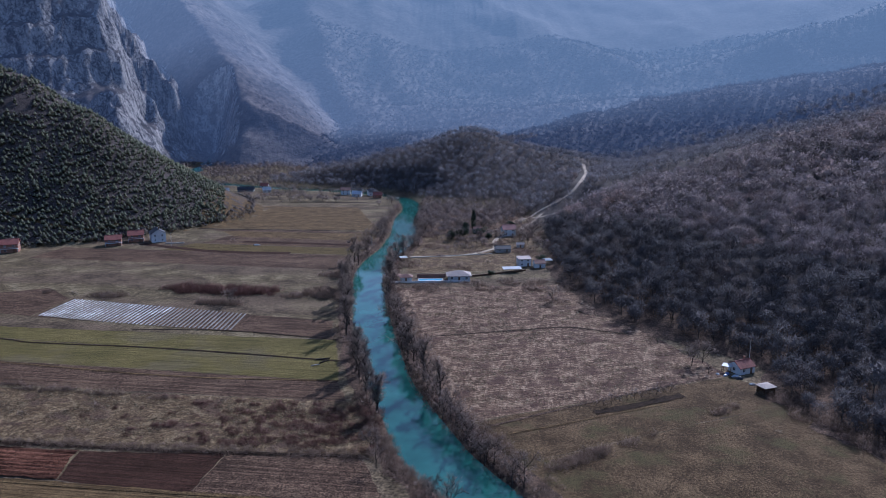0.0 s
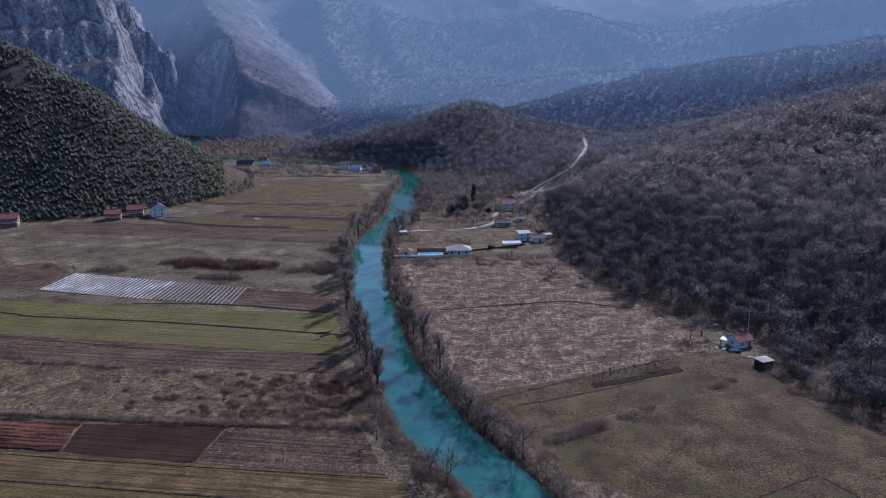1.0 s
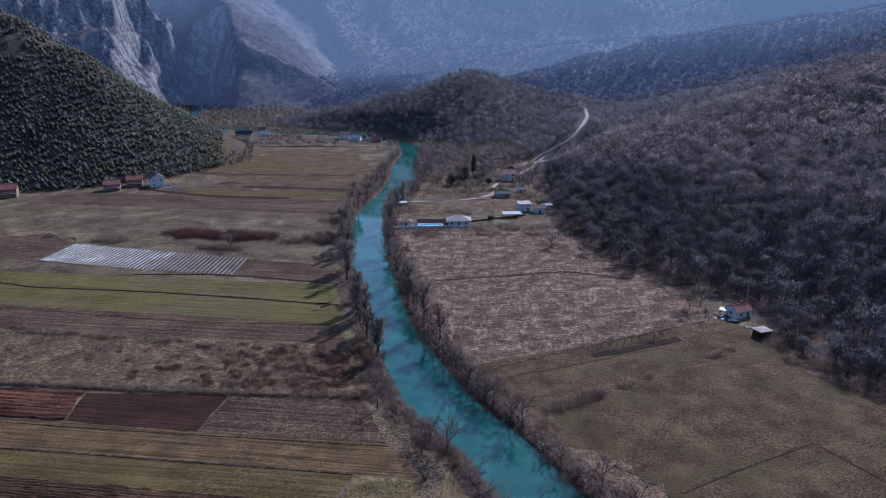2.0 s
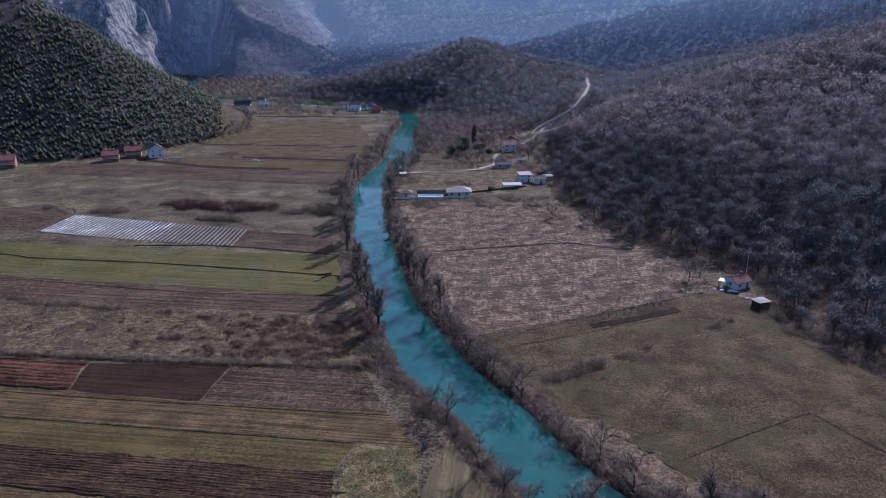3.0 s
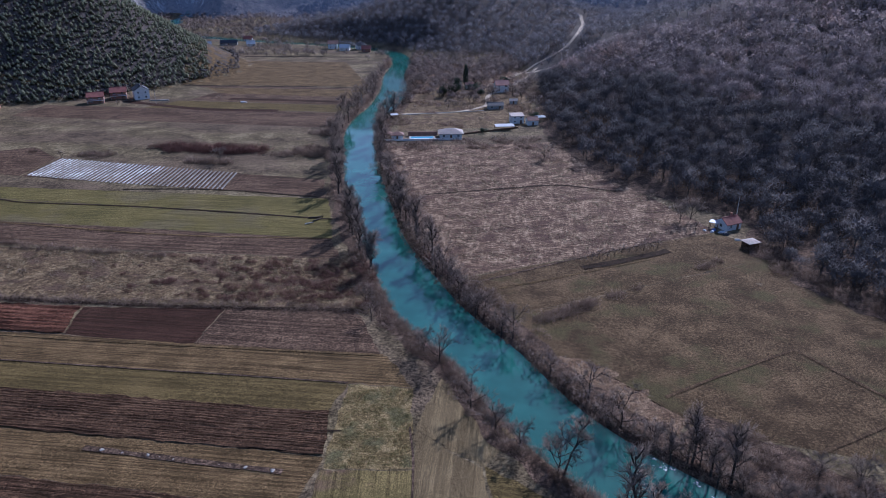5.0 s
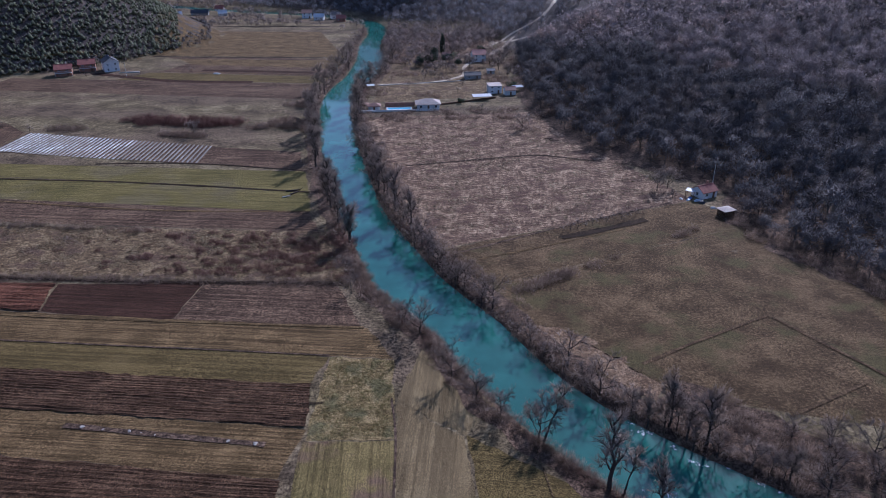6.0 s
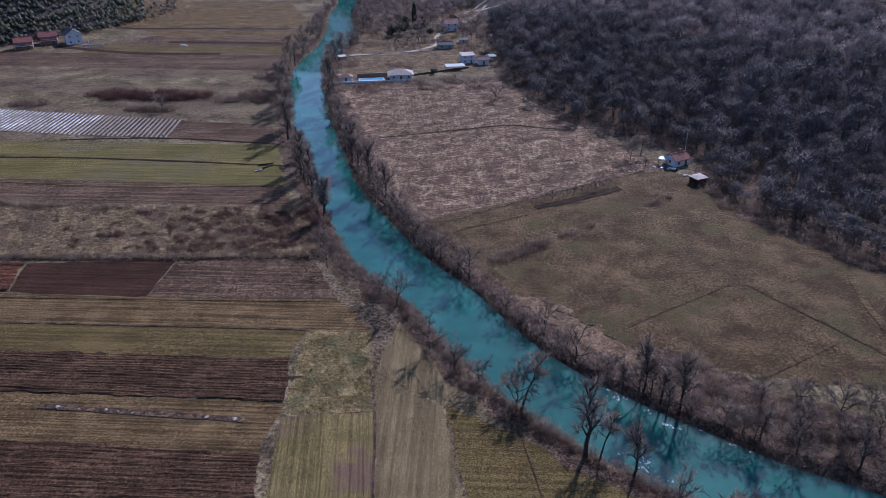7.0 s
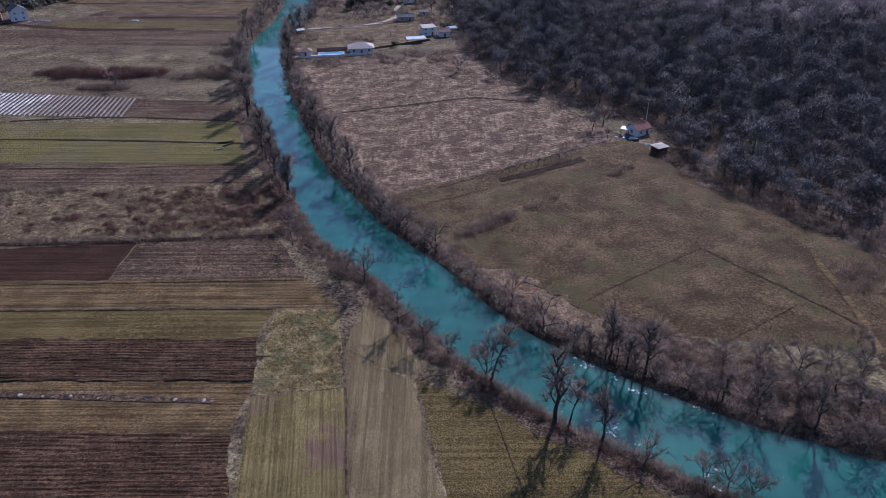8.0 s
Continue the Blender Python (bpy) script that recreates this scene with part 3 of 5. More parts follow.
field("field_32", [(-16, 487), (64, 501), (58, 600), (-18, 600)], M_ROUGH, "brown fallow ground above the houses")
# fields east of the river
field("field_25", [(40, 126), (150, 90), (113, 209), (20, 170)], M_MEADOW, "brown and olive grazed meadow")
field("field_26", [(20, 170.4), (112, 209), (100, 230), (8, 194)], M_MEADOW, "brown grass strip with a trench")
field("field_27", [(7, 194.4), (100, 230.4), (74, 302), (-13, 268)], M_ROUGH, "rough dry meadow with reddish patches")
field("field_28", [(-13.2, 268.5), (73, 302), (60, 352), (-27, 346)], M_ROUGH, "rough pale dry meadow before the village")

# ---- trees ----
def tubes(segs, sides):
    """Tapered limbs from rows of (start, end, radius, radius)."""
    v, f = [], []
    for p, q, r, s in segs:
        p, q = np.array(p), np.array(q)
        ax = (q - p) / (np.linalg.norm(q - p) + 1e-9)
        a = np.cross(ax, (0.31, 0.94, 0.12))
        a /= np.linalg.norm(a) + 1e-9
        b, k = np.cross(ax, a), len(v) * 0
        base = sum(len(w) for w in v)
        ang = np.arange(sides) * 2 * math.pi / sides
        ring = np.cos(ang)[:, None] * a + np.sin(ang)[:, None] * b
        v.append(np.vstack([p + ring * r, q + ring * s]))
        for i in range(sides):
            j = (i + 1) % sides
            f += [(base + i, base + j, base + sides + j), (base + i, base + sides + j, base + sides + i)]
    return np.vstack(v), np.array(f)


def blades(rng, starts, ways, length, width):
    """Thin twigs: one long triangle each."""
    n = len(starts)
    ln = length * (0.6 + 0.8 * rng.random(n))[:, None]
    side = np.cross(ways, rng.normal(size=(n, 3)))
    side /= np.linalg.norm(side, axis=1)[:, None] + 1e-9
    w = width * (0.6 + 0.8 * rng.random(n))[:, None]
    v = np.stack([starts - side * w / 2, starts + side * w / 2, starts + ways * ln], 1).reshape(-1, 3)
    return v, np.arange(3 * n).reshape(-1, 3)


def unit(v):
    return v / (np.linalg.norm(v, axis=-1, keepdims=True) + 1e-9)


def bare_tree(seed, h, spread, clear, limbs=6, forks=4, tips=4, twigs=8, lean=(0, 0), up=0.75):
    """A leafless tree: trunk, limbs in three orders, and twigs."""
    rng = np.random.default_rng(seed)
    top = np.array([lean[0], lean[1], h])
    trunk, boughs, ends = [], [], []
    knots = [np.zeros(3)]
    for k in range(1, 6):
        q = top * (k / 5) * 0.85 + np.array([*(rng.normal(size=2) * 0.03 * h), 0]) * (k / 5)
        knots.append(q)
    r0 = 0.024 * h
    for k in range(5):
        trunk.append((knots[k], knots[k + 1], r0 * (1 - k * 0.18), r0 * (1 - (k + 1) * 0.18)))
    for i in range(limbs):
        s = clear + (0.95 - clear) * (i + rng.random() * 0.6) / limbs
        k = min(4, int(s * 5))
        p = knots[k] + (knots[k + 1] - knots[k]) * (s * 5 - k)
        a = i * 2.4 + rng.random()
        reach = spread * (1.15 - 0.75 * s) * (0.8 + 0.4 * rng.random())
        way = unit(np.array([math.cos(a), math.sin(a), up + rng.random() * 0.5]))
        q = p + way * reach
        m = (p + q) / 2 + np.array([0, 0, -0.08 * reach])
        limb = []
        boughs.append(limb)
        limb += [(p, m, r0 * 0.58, r0 * 0.42), (m, q, r0 * 0.42, r0 * 0.24)]
        for j in range(forks):
            b = p + (q - p) * (0.2 + 0.8 * (j + 1) / forks)
            w2 = unit(way + rng.normal(size=3) * 0.6 + np.array([0, 0, 0.2]))
            e = b + w2 * reach * (0.45 + 0.3 * rng.random())
            limb.append((b, e, r0 * 0.24, r0 * 0.11))
            for _ in range(tips):
                w3 = unit(w2 + rng.normal(size=3) * 0.6)
                c = b + (e - b) * (0.15 + 0.85 * rng.random())
                g = c + w3 * reach * (0.25 + 0.22 * rng.random())
                limb.append((c, g, r0 * 0.11, r0 * 0.05))
                ends += [(c + (g - c) * rng.random(), w3) for _ in range(twigs)]
    ends += [(knots[5] - np.array([0, 0, rng.random() * 0.2 * h]), unit(np.array([0, 0, 1.0]) + rng.normal(size=3) * 0.5)) for _ in range(twigs * 3)]
    st, wy = np.array([e[0] for e in ends]), np.array([e[1] for e in ends])
    wy = unit(wy + rng.normal(size=wy.shape) * 0.55 + np.array([0, 0, 0.2]))
    return {"trunk": tubes(trunk, 6), "limb": [tubes(q, 3) for q in boughs], "crown": blades(rng, st, wy, 0.085 * h + 0.25, 0.075)}


def wood_template(seed, h, r, n, width, clear=0.3, tall=0.6):
    """A leafless woodland tree for the mass of a wood: trunk, limbs, and n twigs in a rounded crown."""
    rng = np.random.default_rng(seed)
    segs = [((0, 0, -0.5), (0, 0, h * 0.7), 0.16, 0.06)]
    for i in range(5):
        a = i * 1.26 + rng.random()
        segs.append(((0, 0, h * (0.25 + 0.08 * i)), (math.cos(a) * r * 0.8, math.sin(a) * r * 0.8, h * (0.6 + 0.06 * i)), 0.08, 0.03))
    v, f = tubes(segs, 3)
    d = unit(rng.normal(size=(n, 3)))
    d[:, 2] = np.where(rng.random(n) < 0.75, abs(d[:, 2]), d[:, 2])
    rad = (0.55 + 0.4 * rng.random(n))[:, None] * (1 + 0.25 * np.sin(d[:, :1] * 7 + seed) * np.cos(d[:, 1:2] * 6))
    st = d * rad * np.array([r, r, h * (1 - clear) / 2]) + np.array([0, 0, h * (1 + clear) / 2 - 0.3])
    wy = unit(d * np.array([1, 1, 0.8]) + np.array([0, 0, tall]) + rng.normal(size=d.shape) * 0.4)
    flat = rng.random(n) < 0.6
    side = np.cross(d, rng.normal(size=d.shape))
    wy = unit(np.where(flat[:, None], unit(side) + d * 0.35 + np.array([0, 0, 0.3]), wy))
    v2, f2 = blades(rng, st, wy, 0.115 * h, width)
    # broad twig sprays lie along the crown's outside
    sp = unit(np.cross(d, wy)) * width * 1.5
    v2.reshape(n, 3, 3)[flat, 0] -= sp[flat]
    v2.reshape(n, 3, 3)[flat, 1] += sp[flat]
    return np.vstack([v, v2]), np.vstack([f, f2 + len(v)])


def conifer_template(seed, h, r, tiers=6, arms=9):
    rng = np.random.default_rng(seed)
    v, f = tubes([((0, 0, -0.5), (0, 0, h * 0.95), 0.14, 0.03)], 3)
    v, f = [v], [f]
    for k in range(tiers):
        z = h * (0.12 + 0.8 * k / tiers)
        rr = r * (1 - 0.82 * k / tiers)
        a = np.arange(arms) * 2 * math.pi / arms + rng.random()
        for x in a:
            rad, dz = rr * (0.75 + 0.5 * rng.random()), h * 0.16 * (0.8 + 0.5 * rng.random())
            c, s = math.cos(x), math.sin(x)
            c2, s2 = math.cos(x + 0.5), math.sin(x + 0.5)
            base = sum(len(w) for w in v)
            v.append(np.array([(c * rad, s * rad, z), (c2 * rad * 0.8, s2 * rad * 0.8, z + dz * 0.35), (0.1 * c, 0.1 * s, z + dz * 1.3)]))
            f.append(np.array([[base, base + 1, base + 2]]))
    return np.vstack(v), np.vstack(f)


def dome_template(seed, h, r, n):
    """A tree of a far wood: a dome of broad sprays."""
    rng = np.random.default_rng(seed)
    d = unit(rng.normal(size=(n, 3)))
    d[:, 2] = abs(d[:, 2])
    st = d * np.array([r, r, h * 0.8]) * (0.55 + 0.4 * rng.random(n))[:, None]
    way = unit(np.cross(d, rng.normal(size=(n, 3))) + d * 0.3)
    return blades(rng, st, way, 2.3, 1.9)


def bush_template(seed, h, r, n, width):
    rng = np.random.default_rng(seed)
    a, q = rng.random(n) * 2 * math.pi, np.sqrt(rng.random(n))
    st = np.c_[np.cos(a) * q * r, np.sin(a) * q * r, h * (1 - q * q) * 0.55 * rng.random(n)]
    wy = unit(np.c_[np.cos(a) * q * 0.7, np.sin(a) * q * 0.7, np.ones(n)] + rng.normal(size=(n, 3)) * 0.35)
    return blades(rng, st, wy, h * 0.5, width)


def stand(name, templates, places, sizes, material, label, category="woodland", seed=1, sink=0.1):
    """Many plants, each turned and sized by chance, joined as one piece of stuff."""
    rng = np.random.default_rng(seed)
    places, sizes = np.asarray(places, float), np.asarray(sizes, float)
    z = land(places[:, 0], places[:, 1]) - sink
    pick = rng.integers(0, len(templates), len(places))
    V, F, C, R, O, base = [], [], [], [], [], 0
    for k, (v, f) in enumerate(templates):
        idx = np.where(pick == k)[0]
        if not len(idx):
            continue
        a = rng.random(len(idx)) * 2 * math.pi
        c, s, m = np.cos(a)[:, None], np.sin(a)[:, None], sizes[idx][:, None]
        tall = m * (0.85 + 0.3 * rng.random(len(idx)))[:, None]
        x = (v[:, 0] * c - v[:, 1] * s) * m + places[idx, 0][:, None]
        y = (v[:, 0] * s + v[:, 1] * c) * m + places[idx, 1][:, None]
        zz = v[:, 2] * tall + z[idx][:, None]
        V.append(np.stack([x, y, zz], -1).reshape(-1, 3))
        F.append((f[None] + (np.arange(len(idx)) * len(v))[:, None, None] + base).reshape(-1, 3))
        base += len(v) * len(idx)
        top, wide = v[:, 2].max(), np.abs(v[:, :2]).max()
        mid = np.stack([x * 0 + places[idx, 0][:, None], y * 0 + places[idx, 1][:, None], 0.42 * top * tall + z[idx][:, None] + 0 * zz], -1)
        C.append(mid.reshape(-1, 3))
        O.append(np.repeat(rng.random(len(idx)), len(v)))
        R.append(np.stack([wide * m + 0 * x, wide * m + 0 * x, 0.6 * top * tall + 0 * x], -1).reshape(-1, 3))
    V = np.vstack(V)
    me = soup(name, V, np.vstack(F))
    crown_normals(me, V, np.vstack(C), np.vstack(R), 0.18, seed, np.concatenate(O))
    ob = new(name, me)
    ob.data.materials.append(material)
    return tagged(ob, label, category, kind="stuff")


def scatter(x0, x1, y0, y1, gap, keep, seed=1):
    """Places on a shaken grid where keep(x, y) holds."""
    rng = np.random.default_rng(seed)
    gx, gy = np.meshgrid(np.arange(x0, x1, gap), np.arange(y0, y1, gap))
    gx = gx.ravel() + (rng.random(gx.size) - 0.5) * gap * 1.1
    gy = gy.ravel() + (rng.random(gy.size) - 0.5) * gap * 1.1
    ok = keep(gx, gy)
    return np.c_[gx, gy][ok]


# bluish sheen stands in for haze; hill and upper twigs are also paled
T_DARK = wood_mat("bare grey-brown twigs", (0.06, 0.056, 0.058), (0.155, 0.143, 0.145), 18, 0.12, (0.6, 0.62, 0.75), rust=(0.13, 0.098, 0.084), through_light=0.2)
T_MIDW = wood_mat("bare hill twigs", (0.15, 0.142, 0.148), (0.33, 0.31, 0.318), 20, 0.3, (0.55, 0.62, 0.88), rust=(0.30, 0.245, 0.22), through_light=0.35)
T_UPPER = wood_mat("red-brown twigs paled for haze", (0.16, 0.135, 0.132), (0.43, 0.355, 0.34), 22, 0.3, (0.58, 0.6, 0.8), rust=(0.44, 0.29, 0.23), through_light=0.4)
T_PINE = wood_mat("dark pine needles", (0.19, 0.205, 0.125), (0.39, 0.40, 0.26), 12, 0.2, (0.65, 0.7, 0.65), through_light=0.5)
T_EVER = wood_mat("dark evergreen leaves", (0.03, 0.045, 0.028), (0.09, 0.115, 0.07), 4, 0.1)
T_BUSH = wood_mat("bare riverside scrub", (0.14, 0.098, 0.08), (0.38, 0.285, 0.235), 9, 0.25, (0.8, 0.68, 0.6), through_light=0.35)
T_REDBUSH = wood_mat("reddish bramble stems", (0.12, 0.06, 0.054), (0.29, 0.165, 0.148), 7, 0.1, (0.8, 0.6, 0.6))
T_STRAW = wood_mat("dead straw stems", (0.16, 0.125, 0.08), (0.40, 0.34, 0.24), 6, 0.1, (0.8, 0.75, 0.6))
T_BARK = plain_mat("dark grey-brown bark", (0.055, 0.043, 0.037), 0.4, 0.3, 0.95)
T_TWIG = wood_mat("fine grey-brown twigs", (0.16, 0.122, 0.104), (0.42, 0.34, 0.295), 5, 0.25, (0.75, 0.68, 0.65), through_light=0.35)
T_VILLAGE = wood_mat("brown garden tree twigs", (0.115, 0.092, 0.085), (0.29, 0.235, 0.215), 14, 0.2, (0.7, 0.65, 0.7), rust=(0.25, 0.165, 0.13), through_light=0.3)

W_NEAR = [wood_template(k, 7.6 + 0.7 * (k % 3), 3.3 + 0.4 * (k % 2), 300, 0.10, 0.08) for k in range(5)]
W_MID = [wood_template(20 + k, 8.5, 3.8, 80, 0.28, 0.12) for k in range(4)]
W_THICK = [wood_template(30 + k, 8, 3.8, 46, 0.6, 0.05) for k in range(4)]
W_PINE = [conifer_template(60 + k, 3.9 + k * 0.4, 2.3 + 0.2 * k, 5, 9) for k in range(4)]
W_BUSH = [bush_template(70 + k, 2.6 + 0.4 * k, 1.5 + 0.2 * k, 95, 0.075) for k in range(4)]
W_TUFT = [bush_template(80 + k, 0.7, 0.6, 26, 0.07) for k in range(3)]


def off_track(x, y, pts, gap):
    d = np.full(np.shape(x), 1e6)
    for px, py in smooth_line(pts, 12):
        d = np.minimum(d, np.hypot(x - px, y - py))
    return d > gap


def sized(places, lo, hi, seed=3):
    return lo + (hi - lo) * np.random.default_rng(seed).random(len(places))


p = scatter(58, 470, 90, 560, 5.3, lambda x, y: (x > wood_edge(y) + 1 + 2.5 * vnoise(x / 9, y / 9, 2)) & (np.hypot(x, y) > 140) & (np.arctan2(x, y) < radians(43)) & (y < 500 + 0.12 * x), 5)
size_ = np.where(sized(p, 0, 1, 8) > 0.8, 1.35, 1) * sized(p, 0.6, 1.2)
# trees up the slope take the twig colour paled for haze
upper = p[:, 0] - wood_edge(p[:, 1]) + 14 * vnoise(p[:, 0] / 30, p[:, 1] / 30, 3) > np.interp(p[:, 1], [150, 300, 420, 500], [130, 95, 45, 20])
stand("forest", W_NEAR, p[~upper], size_[~upper], T_DARK, "dense leafless grey-brown forest on the lower hillside", "forest", 2)
deep = upper & (np.hypot(p[:, 0], p[:, 1]) > 430)
stand("forest", W_NEAR, p[upper & ~deep], size_[upper & ~deep], T_UPPER, "leafless red-brown forest on the upper hillside, paled for haze", "forest", 12)
stand("forest", W_MID, p[deep], size_[deep], T_UPPER, "leafless red-brown forest towards the ridge, paled for haze", "forest", 13)
p = scatter(-200, 300, 600, 835, 6.4, lambda x, y: (hill_height("round_hill", x, y) > 1.5) & (river_gap(x, y) > 6) & off_track(x, y, CLIMB, 5) & off_track(x, y + 6, CLIMB, 4), 6)
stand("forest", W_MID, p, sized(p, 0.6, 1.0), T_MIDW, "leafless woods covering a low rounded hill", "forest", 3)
p = scatter(60, 640, 560, 985, 7.6, lambda x, y: (x > wood_edge(y)) & (np.arctan2(x, y) < radians(37)) & (y > 515 + 0.12 * x) & ((hill_height("round_hill", x, y) <= 1.5) | (y > 833)) & off_track(x, y, CLIMB, 5) & off_track(x, y + 6, CLIMB, 4) & off_track(x, y, FORK, 6) & off_track(x, y + 6, FORK, 4), 7)
p = p[p[:, 1] < 830]
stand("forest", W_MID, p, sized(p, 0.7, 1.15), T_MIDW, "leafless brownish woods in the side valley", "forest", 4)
W_DOT = [dome_template(90 + k, 5.5, 3.6, 15) for k in range(5)]
# these trees carry the same painted haze glow as the slopes
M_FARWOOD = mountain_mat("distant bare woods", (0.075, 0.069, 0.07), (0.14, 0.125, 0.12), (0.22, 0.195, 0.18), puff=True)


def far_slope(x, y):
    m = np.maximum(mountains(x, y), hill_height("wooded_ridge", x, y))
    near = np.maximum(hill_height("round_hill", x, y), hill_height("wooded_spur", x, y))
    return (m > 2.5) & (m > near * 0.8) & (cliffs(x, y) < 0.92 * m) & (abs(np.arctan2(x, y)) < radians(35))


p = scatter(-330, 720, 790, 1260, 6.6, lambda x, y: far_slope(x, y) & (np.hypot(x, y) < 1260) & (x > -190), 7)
stand("far_woods", W_DOT, p, sized(p, 0.55, 1.15), M_FARWOOD, "leafless woods on the foothills, blue with painted haze", "far woods", 14)
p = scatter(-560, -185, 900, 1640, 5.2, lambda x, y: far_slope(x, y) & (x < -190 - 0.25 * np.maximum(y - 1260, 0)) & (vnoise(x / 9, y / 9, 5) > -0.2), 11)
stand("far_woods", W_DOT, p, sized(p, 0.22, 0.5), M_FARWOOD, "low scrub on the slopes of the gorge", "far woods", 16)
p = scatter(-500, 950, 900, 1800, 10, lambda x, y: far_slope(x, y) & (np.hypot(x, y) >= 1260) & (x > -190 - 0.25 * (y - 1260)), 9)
stand("far_woods", W_DOT, p, sized(p, 0.7, 1.5), M_FARWOOD, "scrub woods on the mountain slopes, glowing with painted haze", "far woods", 15)
VILLAGE = [(-222, 706), (-203, 722), (-180, 716), (-192, 755), (-97, 698), (-84, 684), (-70, 690), (-63, 674)]


def clear_of_village(x, y):
    """Yards open to the south of the far houses."""
    return np.minimum.reduce([np.hypot((x - hx) / 9, (y - hy + 16) / 21) for hx, hy in VILLAGE]) > 1


p = scatter(-400, 130, 560, 1010, 6.2, lambda x, y: (hill_height("round_hill", x, y) <= 1.5) & (hill_height("pine_hill", x, y) < 1) & (river_gap(x, y) > 2) & (y > np.interp(x, [-400, -240, -80, -45, -10, 30, 100, 130], [640, 650, 640, 600, 560, 575, 520, 520])) & (mountains(x, y) < 3) & (vnoise(x / 22, y / 22, 4) > -0.3) & ((y < 662) | (y > 730) | (x > -40) | (vnoise(x / 6, y / 6, 3) > 0.0)) & off_track(x, y, CLIMB, 6) & off_track(x, y, FORK, 6) & off_track(x, y + 6, FORK, 5) & clear_of_village(x, y), 8)
stand("thicket", W_MID, p, sized(p, 0.45, 0.85), T_VILLAGE, "leafless thickets and orchard trees round the far village", "thicket", 5)
p = scatter(-440, -168, 430, 660, 2.75, lambda x, y: (hill_height("pine_hill", x, y) > 0.8) & (abs(np.arctan2(x, y)) < radians(34)) & (y < 650) & (x < -0.312 * y) & (fbm(x, y, 22, 3, 5) > -0.6 + 0.2 * np.clip((-x - 318) / 50, 0, 1)), 10)
stand("pine_wood", W_PINE, p, sized(p, 0.3, 0.85), T_PINE, "dark green young pine wood on a steep hillside", "pine wood", 7)
p = scatter(-340, -138, 425, 670, 3.6, lambda x, y: (hill_height("pine_hill", x, y) > 0.02) & (hill_height("pine_hill", x, y) < 5) & (x < -0.27 * y), 11)
stand("thicket", W_THICK, p, sized(p, 0.25, 0.5), T_DARK, "dark leafless thicket at the foot of the pine hill", "thicket", 8)


def bank_places(lo, hi, gap, y0, y1, side, seed, dense=-2.0):
    """Places along one bank (side -1 west, +1 east), lo to hi metres from the water's edge."""
    rng = np.random.default_rng(seed)
    d = np.gradient(RIVER[:, :2], axis=0)
    ln = np.hypot(d[:, 0], d[:, 1])
    out = []
    for (px, py, hw), (dx, dy), s in zip(RIVER, d, ln):
        if not y0 <= py <= y1:
            continue
        nx, ny = dy / s * side, -dx / s * side
        for _ in range(max(1, int(round(s * (hi - lo) / gap**2)))):
            k, a = hw + lo + (hi - lo) * rng.random(), rng.random() - 0.5
            q = (px + nx * k + dx * a, py + ny * k + dy * a)
            if vnoise(np.array([q[0] / 7]), np.array([q[1] / 7]), seed)[0] > dense:
                out.append(q)
    return np.array(out)


WEST, EAST = -1, 1
p = np.vstack([bank_places(0.4, 3.8, 2.1, 55, 640, WEST, 21), bank_places(0.0, 4.8, 1.9, 40, 640, EAST, 22), bank_places(5, 11, 2.4, 150, 420, EAST, 23, -0.1),
               bank_places(4, 20, 2.1, 25, 102, EAST, 24, -0.45), bank_places(4, 9, 2.4, 150, 330, WEST, 25, 0.0), bank_places(3.5, 8, 2.0, 120, 200, WEST, 26, -0.3), bank_places(0.4, 4.6, 1.5, 58, 190, WEST, 27)])
stand("riverside_scrub", W_BUSH, p, sized(p, 0.35, 0.9), T_BUSH, "tangled leafless brown scrub along the river banks", "scrub", 9)
p = np.vstack([bank_places(0.5, 4.5, 3.4, 60, 220, WEST, 31, 0.0), bank_places(1, 6, 3.2, 150, 420, EAST, 32, 0.0)])
stand("red_scrub", W_BUSH, p, sized(p, 0.45, 0.9), T_REDBUSH, "reddish leafless bramble along the river banks", "scrub", 10)


def blob(x, y, cx, cy, rx, ry, turn=0.0):
    c, s = math.cos(radians(turn)), math.sin(radians(turn))
    u, v = (x - cx) * c + (y - cy) * s, -(x - cx) * s + (y - cy) * c
    return (u / rx)**2 + (v / ry)**2 < 1 + 0.5 * vnoise(x / 4, y / 4, 6)


# bramble in the overgrown strip, and thickets in the fallow land
p = scatter(-115, -18, 170, 216, 1.2, lambda x, y: (vnoise(x / 2.6, y / 2.0, 12) > 0.25 - (x + 60) * 0.012) & (y > 176 - 0.1 * (x + 20)) & (y < 207 - 0.12 * (x + 33)), 12)
stand("bramble", W_BUSH, p, sized(p, 0.3, 0.68), T_REDBUSH, "low reddish bramble clumps in an overgrown strip", "bramble", 11)
p = scatter(-200, -18, 168, 192, 1.5, lambda x, y: abs(y - (177.3 - 0.075 * (x + 60)) + 0.3) < 1.6 + vnoise(x / 6, y / 6, 3), 13)
stand("hedge", W_BUSH, p, sized(p, 0.4, 0.75), T_BUSH, "low dark hedge along the ploughed plots", "hedge", 12)
p = scatter(-160, -75, 320, 356, 1.9, lambda x, y: blob(x, y, -111, 340, 29, 6.5, -8), 14)
stand("thicket", W_BUSH, p, sized(p, 0.9, 1.5), T_REDBUSH, "dense dark red-brown thicket in fallow grass", "thicket", 13)
